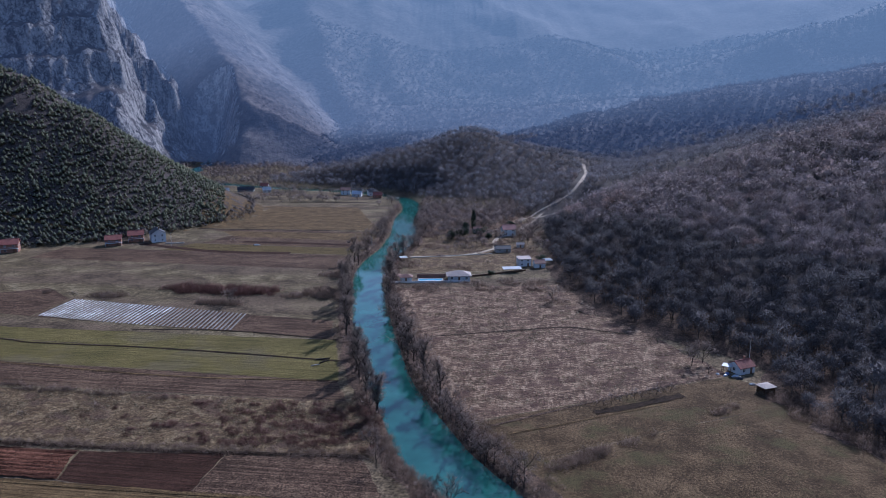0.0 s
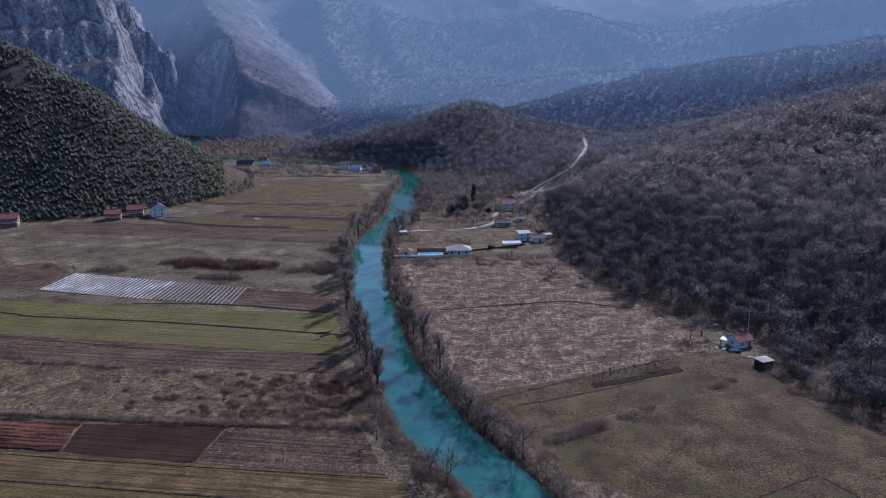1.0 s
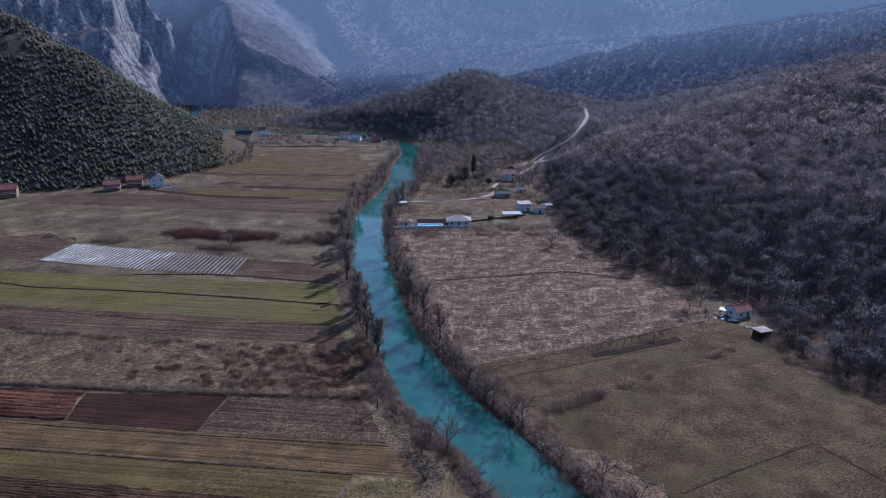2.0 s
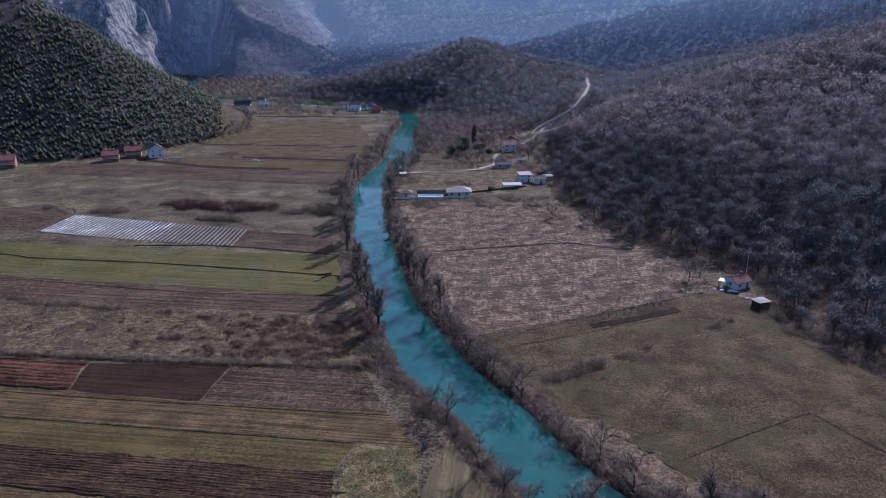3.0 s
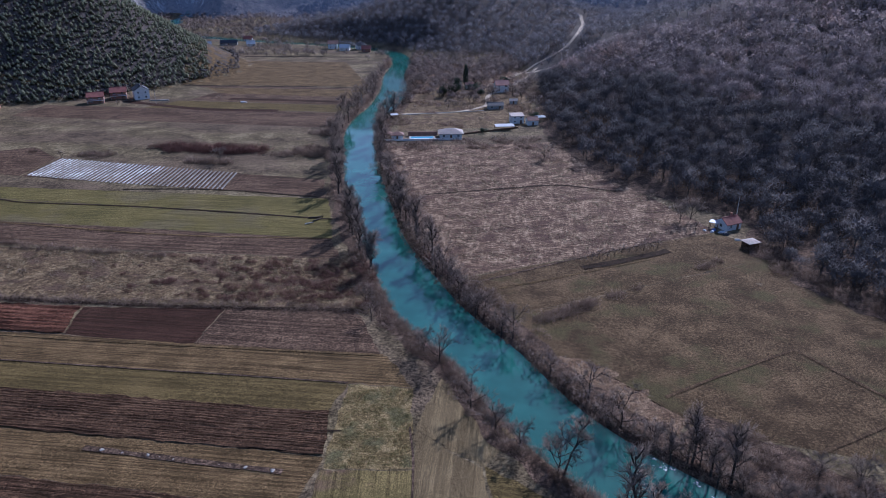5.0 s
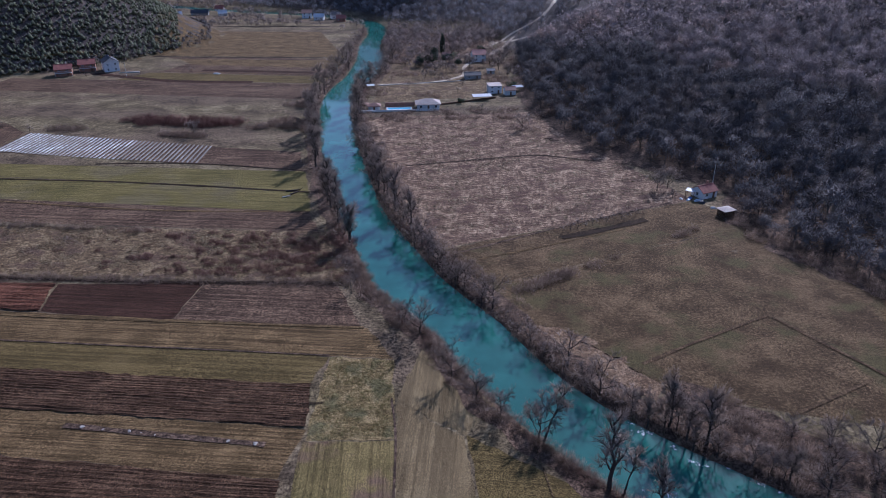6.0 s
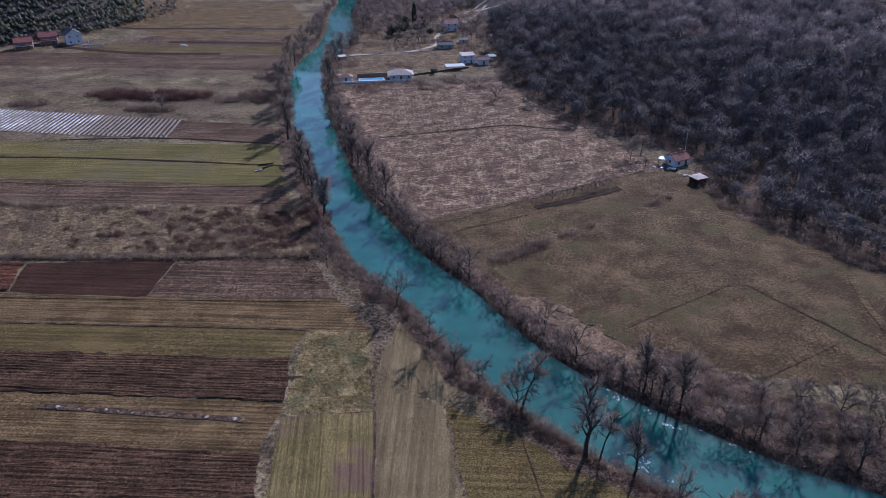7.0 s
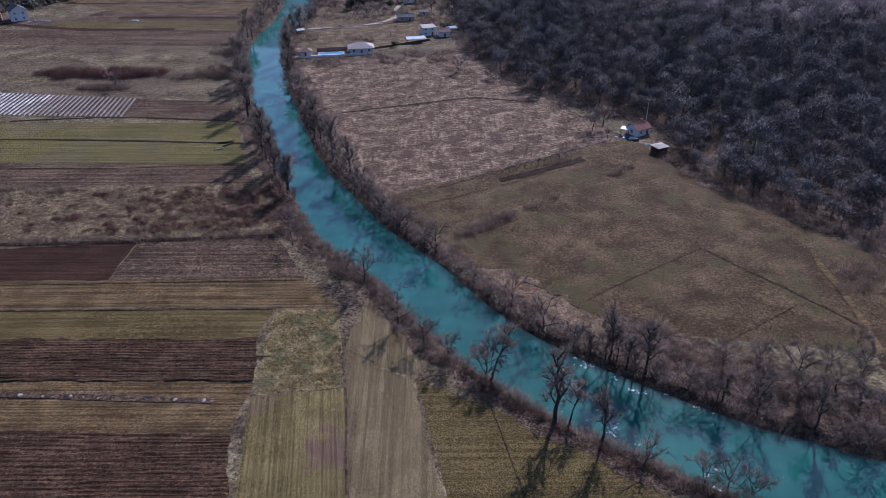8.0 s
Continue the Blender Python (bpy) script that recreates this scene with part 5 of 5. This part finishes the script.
part("back_wall", add_box(bmesh.new(), -2.0, 1.55, 0, 2.0, 1.7, 2.0), B_WOOD, shed)
part("side_wall", add_box(bmesh.new(), 1.9, -1.6, 0, 2.04, 1.54, 2.0), B_WOOD, shed)
canopy("canopy", 100.6, 234.6, -38, 3.4, 2.4, 2.2, B_SHEET, "white sheet canopy beside the cottage")


def heap(name, x, y, turn, w, d, h, material, label, category, seed=0, z=None, ups=3, flat=0.6):
    """A lumpy low body: a sheet-covered pile, a stone or a floe."""
    r = np.random.default_rng(seed)
    bm = bmesh.new()
    bmesh.ops.create_icosphere(bm, subdivisions=ups, radius=0.5)
    ph = r.random(6) * 6.28
    for v in bm.verts:
        c = v.co
        k = 1 + 0.16 * math.sin(5 * c.x + ph[0]) * math.cos(6 * c.y + ph[1]) + 0.10 * math.sin(11 * c.x + 9 * c.z + ph[2]) + 0.08 * math.sin(14 * c.y + ph[3])
        v.co = Vector((c.x * k * w, c.y * k * d, max(c.z, -0.18) * k * h * (1 if c.z > 0 else flat)))
    me = bpy.data.meshes.new(name)
    bm.to_mesh(me)
    bm.free()
    me.materials.append(material)
    ob = new(name, me)
    ob.matrix_basis = pose(x, y, (land_at(x, y) if z is None else z) + 0.08 * h, 0, 0, turn)
    return tagged(ob, label, category)


for k, (x, y, w, d, h, mt, lb) in enumerate([
        (101.5, 229.6, 2.6, 1.5, 1.2, B_SHEET, "white plastic sheet over a garden pile"), (98.4, 230.5, 1.8, 1.2, 0.9, B_SHEET, "crumpled white plastic sheet on the grass"),
        (99.7, 232.2, 2.2, 1.3, 1.0, B_BLUE, "blue tarpaulin over a pile by the cottage"), (96.2, 231.8, 1.5, 1.1, 0.8, B_SHEET, "small white sheet-covered pile"), (104.4, 222.8, 2.2, 1.4, 0.9, B_STONE, "pale rubble heap near the shed")]):
    heap("covered_pile", x, y, k * 40, w, d, h, mt, lb, "pile", k)
heap("water_tank", 102.2, 227.6, 0, 2.2, 1.4, 1.5, B_DARK, "dark covered tank in the cottage yard", "tank", 8)


def pole(x, y, h, label):
    root = thing("utility_pole", x, y, land_at(x, y), 10, label, "pole", "utility poles")
    v, f = tubes([((0, 0, -0.5), (0, 0, h), 0.14, 0.09)], 8)
    ob = new("mast", soup("mast", v, f, smooth=True))
    ob.data.materials.append(B_STONE)
    ob.parent = root
    part("crossbar", add_box(bmesh.new(), -0.8, -0.06, h - 0.6, 0.8, 0.06, h - 0.48), B_WOOD, root)


pole(111.2, 241.4, 9.5, "pale concrete utility pole at the forest edge")
pole(-176.5, 448, 8.5, "pale utility pole beside the white house")
pole(-45.5, 440, 8.5, "pale utility pole by the river")

# the riverside villa with its pool
house("villa", 8.4, 364.0, 3, 11.5, 7.5, 2.7, 2.1, B_WHITE, B_PALE, "low white villa with a pale hipped roof by the pool", "hip", over=0.9, chimney=False)
house("pool_house", -19.5, 360.8, 3, 6.0, 4.6, 2.4, 1.4, B_WHITE, B_BROWN, "small pool house with a brown hipped roof", "hip", over=0.5, chimney=False)
canopy("gazebo", -24.5, 363.6, 3, 4.2, 3.4, 2.3, B_BROWN, "small gazebo with a brown roof by the river", 0.8, "gazebo")


def pool():
    root = thing("swimming_pool", -6.6, 361.0, land_at(-6.6, 361) + 0.02, 3, "blue swimming pool with a white stone rim", "pool")
    bm = bmesh.new()
    for a in ((-6.6, -2.6, 6.6, -2.0), (-6.6, 2.0, 6.6, 2.6), (-6.6, -2.0, -6.0, 2.0), (6.0, -2.0, 6.6, 2.0)):
        add_box(bm, a[0], a[1], 0, a[2], a[3], 0.55, 0.03)
    part("rim", bm, B_STONE, root)
    part("pool_water", add_box(bmesh.new(), -6.0, -2.0, 0.05, 6.0, 2.0, 0.42), B_POOL, root, "clear blue water")


pool()


def garden_wall(x0, y0, x1, y1, h, material, label, name="garden_wall", cat="wall"):
    w, t = math.hypot(x1 - x0, y1 - y0), math.degrees(math.atan2(y1 - y0, x1 - x0))
    root = thing(name, x0, y0, land_at((x0 + x1) / 2, (y0 + y1) / 2), t, label, cat)
    part("body", add_box(bmesh.new(), 0, -0.15, -0.5, w, 0.15, h), material, root)
    part("coping", add_box(bmesh.new(), -0.05, -0.22, h, w + 0.05, 0.22, h + 0.1), material, root)


garden_wall(-27, 355.6, 14, 357.8, 0.9, B_WHITE, "long low white garden wall before the pool")
garden_wall(-14, 366.6, 1.5, 367.4, 2.0, B_BROWN, "brown wall behind the pool")
garden_wall(15, 368.5, 46, 382, 0.8, B_WOOD, "dark garden fence between the villa and the houses")
garden_wall(-19, 414.5, 30, 425, 0.35, B_GREY, "low grey wall along the garden track")
house("white_house", 46.6, 395.5, 8, 7.2, 6.0, 4.4, 0.6, B_WHITE, B_PALE, "white two-storey house with a pale flat roof", "flat", 2, 0.3, False)
house("annexe", 54.8, 391.0, 8, 6.0, 5.5, 3.0, 1.4, B_WHITE, B_BROWN, "white annexe with a brown gabled roof", over=0.3, chimney=False)
canopy("carport", 38.2, 379.2, 6, 10.5, 5.0, 2.3, B_SHEET, "low carport with a white flat roof", 0, "carport")
canopy("carport", 60.5, 399.0, 12, 6.0, 4.0, 2.4, B_SHEET, "small carport with a white sheet roof", 0, "carport")
house("grey_house", 37.4, 432, 4, 9.5, 6, 2.6, 1.4, B_GREY, B_DARK, "grey house with a dark low roof", "gable", over=0.3, chimney=False)
house("house", 45.8, 486, 8, 9, 8, 5.2, 2.4, B_WHITE, B_LIGHTRED, "white two-storey house with a light red roof", "gable", 2)
house("hut", 24.5, 497, 10, 5.5, 4.5, 3.0, 1.2, B_STONE, B_BROWN, "old stone hut beside the cypress", "gable", chimney=False)
house("hut", 50, 446, 0, 4.5, 3.5, 2.4, 0.8, B_STONE, B_PALE, "small pale stone hut among scrub", "gable", chimney=False)
canopy("jetty_shelter", -23.6, 409, 20, 4.6, 3.2, 1.7, B_SHEET, "small white-roofed shelter at the water", 0, "shelter")
# houses at the foot of the pine hill
house("brick_house", -272, 433, 22, 9.5, 9, 5.6, 2.6, B_BRICK, B_RED, "unplastered brick house with a red roof and balcony", "gable", 2, balcony=True)
house("brick_house", -216, 452.5, 20, 9.5, 8, 4.6, 2.2, B_BRICK, B_RED, "brick house with a red roof below the pine hill", "gable", 2, balcony=True)
house("brick_house", -207, 466, 20, 9.5, 8, 5.0, 2.4, B_BRICK, B_RED, "taller brick house with a red roof beside another", "gable", 2, balcony=True)
house("white_house", -192.5, 466, -60, 10, 9.0, 6.2, 2.8, B_WHITE, B_DARK, "tall white house with a dark gabled roof", "gable", 2)
garden_wall(-184, 457, -172, 458.5, 0.5, B_STONE, "low pale wall beside the tall white house")
heap("stone_heap", -122, 452, 0, 4.0, 1.8, 1.4, B_SHEET, "white sheet-covered heap at the field edge", "pile", 11)
# the far village
# white sheet roofs here are paled to stand for roofs in sunlight
for x, y, t, w, d, h, wl, rf, lb in [
        (-222, 706, 10, 12, 7, 3.0, B_WHITE, B_SHEET, "white building with a pale sheet roof in the far village"), (-203, 722, 5, 16, 6, 2.6, B_GREY, B_DARK, "long low dark-roofed shed in the far village"),
        (-180, 716, 15, 8, 6, 2.8, B_WHITE, B_SHEET, "small white house in the far village"), (-192, 755, 0, 8, 6, 3.0, B_WHITE, B_RED, "white house with a red roof behind trees"),
        (-97, 698, 5, 9, 8, 5.0, B_WHITE, B_BROWN, "white two-storey house in the far village"), (-84, 684, -5, 9, 7, 3.2, B_WHITE, B_SHEET, "white house among trees with a roof paled as sunlit"),
        (-70, 690, 20, 8, 7, 4.0, B_WHITE, B_DARK, "white house with a dark roof among trees"), (-63, 674, 0, 8, 7, 3.0, B_BRICK, B_RED, "brick house with a red roof near the river")]:
    house("village_house", x, y, t, w, d, h, 2.4, wl, rf, lb, chimney=False, group="far village houses", storeys=2 if h > 4.5 else 1)

# ---- tracks and field details ----
band("track_1", [(-330, 470), (-262, 466), (-240, 470), (-222, 486), (-196, 494), (-176, 520), (-172, 560), (-186, 610)], 2.2, M_STUBBLE, "pale earth track at the foot of the pine hill")
band("track_2", [(-230, 640), (-150, 646), (-70, 641)], 4.0, M_EARTH, "dark road before the far village", 0.1)
band("track_3", [(-181, 511), (-110, 505), (-45, 500)], 2.6, M_EARTH, "dark ditch across the far fields", 0.08)
band("strip_1", [(-134, 463), (-98, 458), (-61, 452)], 5.0, M_DARKSOIL, "dark freshly tilled strip in the far fields", 0.1, "field strip")
band("strip_2", [(-199, 456), (-170, 443), (-141, 432), (-95, 427)], 5.5, M_DARKSOIL, "dark tilled strip before the white house", 0.1, "field strip")
band("lane_1", [(-136, 457), (-102, 452), (-54, 442)], 1.2, M_STUBBLE, "pale worn lane between far fields", 0.14, "lane")
band("track_4", [(-20, 417), (10, 421), (32, 440), (36, 470), (52, 500), (66, 530), (80, 560)], 3.0, M_TRACK, "pale track past the houses")
band("track_5", FORK, 3.2, M_TRACK, "pale track fork above the village")
band("track_6", CLIMB, 3.4, M_TRACK, "pale track climbing the wooded hill", 0.3)
band("track_7", [(122, 153), (119, 145), (116.5, 136), (114, 122), (110, 108), (104, 92)], 1.6, M_STUBBLE, "worn earth track along the forest edge")
# ditches and furrows are flat bands; dark colour stands in for their depth
band("furrow_1", [(-240, 281.3), (-178, 269), (-161, 264.3), (-105, 257.3), (-38, 244.4)], 0.9, M_EARTH, "dark drainage furrow across the green crop", 0.16, "furrow")
band("furrow_2", [(-240, 256.6), (-160, 243), (-95, 230.3), (-36, 226)], 0.8, M_STUBBLE, "pale grass balk between two crops", 0.16, "balk")
band("furrow_3", [(-130, 280), (-90, 279), (-42, 267.8)], 0.9, M_EARTH, "dark furrow at the edge of the green crop", 0.16, "furrow")
band("furrow_4", [(-3, 272), (25, 278), (51, 283), (62, 280), (75, 275)], 1.1, M_EARTH, "dark overgrown ditch across the dry meadow", 0.16, "furrow")
band("furrow_5", [(91, 152), (103.8, 128), (112, 112)], 1.0, M_MOWN, "dark mown line across the meadow", 0.16, "furrow")
band("furrow_6", [(91, 152), (67.5, 140.4), (52, 132)], 1.0, M_MOWN, "faint dark mown line in the meadow", 0.16, "furrow")
band("furrow_7", [(101, 123.5), (77.3, 112.6)], 1.0, M_MOWN, "dark mown line towards the river", 0.16, "furrow")
band("furrow_8", [(19, 187), (45, 197), (71, 207.7)], 0.6, M_STUBBLE, "pale worn lane beside the trench", 0.16, "lane")
band("furrow_9", [(14, 192), (50, 210), (91, 228.3)], 0.9, M_LITTER, "dark furrow along the meadow edge", 0.16, "furrow")
band("furrow_10", [(-5, 60), (-4.8, 84), (-4.5, 109), (-5.6, 122)], 0.45, M_LITTER, "dark seam between two plots", 0.16, "furrow")
band("furrow_11", [(-140, 154), (-60, 143.6), (-20.5, 138.7)], 0.45, M_LITTER, "dark seam below the pale strip", 0.16, "furrow")
band("furrow_12", [(-130, 135.7), (-75, 127.5), (-40, 121.7), (-20, 121)], 0.35, M_EARTH, "deep middle furrow of the ploughed strip", 0.16, "furrow")
band("furrow_13", [(-210, 192), (-91, 178.6), (-20, 173.9)], 1.6, M_EARTH, "dark ditch before the ploughed plots", 0.16, "furrow")
band("furrow_14", [(-150, 166.5), (-80, 157.6), (-13, 150.5)], 0.8, M_STUBBLE, "pale worn balk between strips", 0.16, "balk")
band("furrow_15", [(22.6, 108), (23.3, 99.6), (24.2, 86.2), (24.6, 78)], 0.3, M_MOWN, "dark furrow across the grass by the bank", 0.16, "furrow")
# no hollow is dug here: the trench's shade is painted dark
band("trench", [(46.5, 200.9), (57, 204.6), (68, 209.4), (78, 214)], 3.0, M_EARTH, "long flat band painted dark for a trench in the grass", 0.2, "trench")
# dark band painted for the shade along the stones
band("stone_shade", [(-72, 116.2), (-50, 112.2), (-30, 108.6)], 1.5, M_LITTER, "dark strip painted as shade under a row of stones", 0.14, "strip")
B_ROCK = plain_mat("weathered field stone", (0.36, 0.33, 0.29), 0.35, 0.4, 0.9)
for k, (x, y, s) in enumerate([(-68, 115.5, 1.3), (-63.5, 114.6, 0.9), (-58, 113.8, 1.2), (-55.5, 113.2, 0.7), (-49, 112, 0.6), (-52.5, 112.5, 0.8), (-46.5, 111.4, 0.5), (-43, 110.8, 0.6), (-37.5, 110, 1.2), (-32, 109, 1.4)]):
    ob = heap("stone", x, y, k * 50, s * 0.85, s * 0.6, s * 0.45, B_ROCK, "pale field stone lying on a dark strip", "stone", 20 + k, ups=2)
    tagged(ob, group="row of stones")


def log(x, y, turn, length, r, k):
    root = thing("log", x, y, land_at(x, y) + r, turn, "felled pale tree trunk lying on the bank", "log", "felled logs")
    v, f = tubes([((-length / 2, 0, 0), (0, 0, 0.05), r, r * 0.85), ((0, 0, 0.05), (length / 2, 0, 0.1), r * 0.85, r * 0.6)], 8)
    ob = new("stem", soup("stem", v, f, smooth=True))
    ob.data.materials.append(B_STONE if k % 2 else T_BARK)
    ob.parent = root
    v, f = tubes([((length * 0.3, 0, 0), (length * 0.55, 0.8, 0.9), r * 0.4, 0.04), ((length * 0.4, 0, 0), (length * 0.7, -0.6, 1.1), r * 0.4, 0.04)], 5)
    ob = new("branch", soup("branch", v, f))
    ob.data.materials.append(T_BARK)
    ob.parent = root


log(-46, 240, 25, 3.2, 0.26, 1)
log(-44.5, 246, 10, 5, 0.3, 0)
log(-43.5, 243.5, 40, 3.5, 0.28, 0)

# white specks laid on the water in place of sun glints
GLINT = plain_mat("white glint specks", (0.78, 0.8, 0.8), 0.15, 0.3, 0.7)
rng = np.random.default_rng(91)


# small white bodies imitate glints of the sun
def foam(x, y, w, d, turn, k):
    r = np.random.default_rng(k)
    bm = bmesh.new()
    for _ in range(max(3, int(w * d * 9))):
        a, b, s = r.normal() * w * 0.36, r.normal() * d * 0.36, 0.06 + 0.16 * r.random() ** 2
        m = pose(a, b, 0, 0, 0, r.random() * 360) @ Matrix.Diagonal((s * (1 + 1.5 * r.random()), s, 0.06, 1))
        bmesh.ops.create_icosphere(bm, subdivisions=1, radius=1, matrix=m)
    me = bpy.data.meshes.new("foam")
    bm.to_mesh(me)
    bm.free()
    me.materials.append(GLINT)
    ob = new("glint_patch", me)
    ob.matrix_basis = pose(x, y, WATER + 0.03, 0, 0, turn)
    return tagged(ob, "white specks standing in for sun glints on the water", "foam", kind="stuff")


for k, (x, y, w, d) in enumerate([(44.0, 113.6, 0.9, 0.6), (46.4, 110.6, 2.4, 1.0), (50.2, 106.2, 1.2, 0.7), (53.6, 101.6, 2.6, 0.9), (58.6, 100.2, 1.0, 0.6), (63.6, 95.6, 1.2, 0.6), (66.0, 93.6, 0.8, 0.5),
                                  (45.5, 92.9, 2.2, 1.6), (44.6, 91.2, 2.0, 0.9), (48.4, 87.6, 0.9, 0.5), (57.6, 79.2, 1.8, 0.8), (60.2, 80.0, 1.2, 0.7), (57.6, 76.4, 1.5, 0.8), (36.2, 98.0, 0.8, 0.5), (41.2, 95.0, 0.8, 0.5)]):
    foam(x, y, w, d, -30, 100 + k)


# plastic-covered rows
def mulch_rows():
    root = thing("mulched_plot", 0, 0, 0, 0, "field of white plastic-covered planting rows", "crop rows")
    root["kind"] = "structure"
    n = 46
    for i in range(n):
        s = (i + 0.5) / n
        ax, ay = -180.5 + s * 92.5, 299.5 - 20.5 * s - 4.0 * math.sin(s * math.pi) * 0.4
        bx, by = -177.5 + s * 90, 325.6 - 24.0 * s
        w, ln, t = 0.85, math.hypot(bx - ax, by - ay), math.atan2(by - ay, bx - ax)
        bm = bmesh.new()
        for j in range(8):
            x0, x1 = ln * j / 8, ln * (j + 1) / 8
            q = [(x0, -w / 2, 0), (x1, -w / 2, 0), (x1, w / 2, 0), (x0, w / 2, 0), (x0, -w / 4, 0.3), (x1, -w / 4, 0.3), (x1, w / 4, 0.3), (x0, w / 4, 0.3)]
            solid(bm, q, [(0, 1, 5, 4), (4, 5, 6, 7), (7, 6, 2, 3)])
        ob = part("plastic_row", bm, MULCH if s < 0.6 else MULCH_DULL, root)
        ob.matrix_basis = pose(ax, ay, 0.06, 0, 0, math.degrees(t))


def mulch_mat(name, lo, mid, hi):
    m, nt, b = shader(name, 0.5, spec=0.35)
    p_ = place(nt)
    n = mix(nt, 0.6, spot_noise(nt, p_, 11, 3, 0.6), spot_noise(nt, p_, 1.2, 4, 0.7))
    nt.links.new(ramp(nt, n, (0.46, lo), (0.54, mid), (0.64, hi)), b.inputs["Base Color"])
    return m


MULCH = mulch_mat("weathered white mulch film", (0.12, 0.102, 0.085), (0.28, 0.272, 0.262), (0.66, 0.66, 0.65))
MULCH_DULL = mulch_mat("mulch film under washed-in soil", (0.085, 0.068, 0.05), (0.12, 0.103, 0.085), (0.22, 0.21, 0.195))
field("field_29", [(-182, 298.5), (-89.5, 278.5), (-86.5, 302), (-178.5, 327)], M_PLOUGHFAR, "tilled soil under plastic-covered rows", 0.04)
mulch_rows()
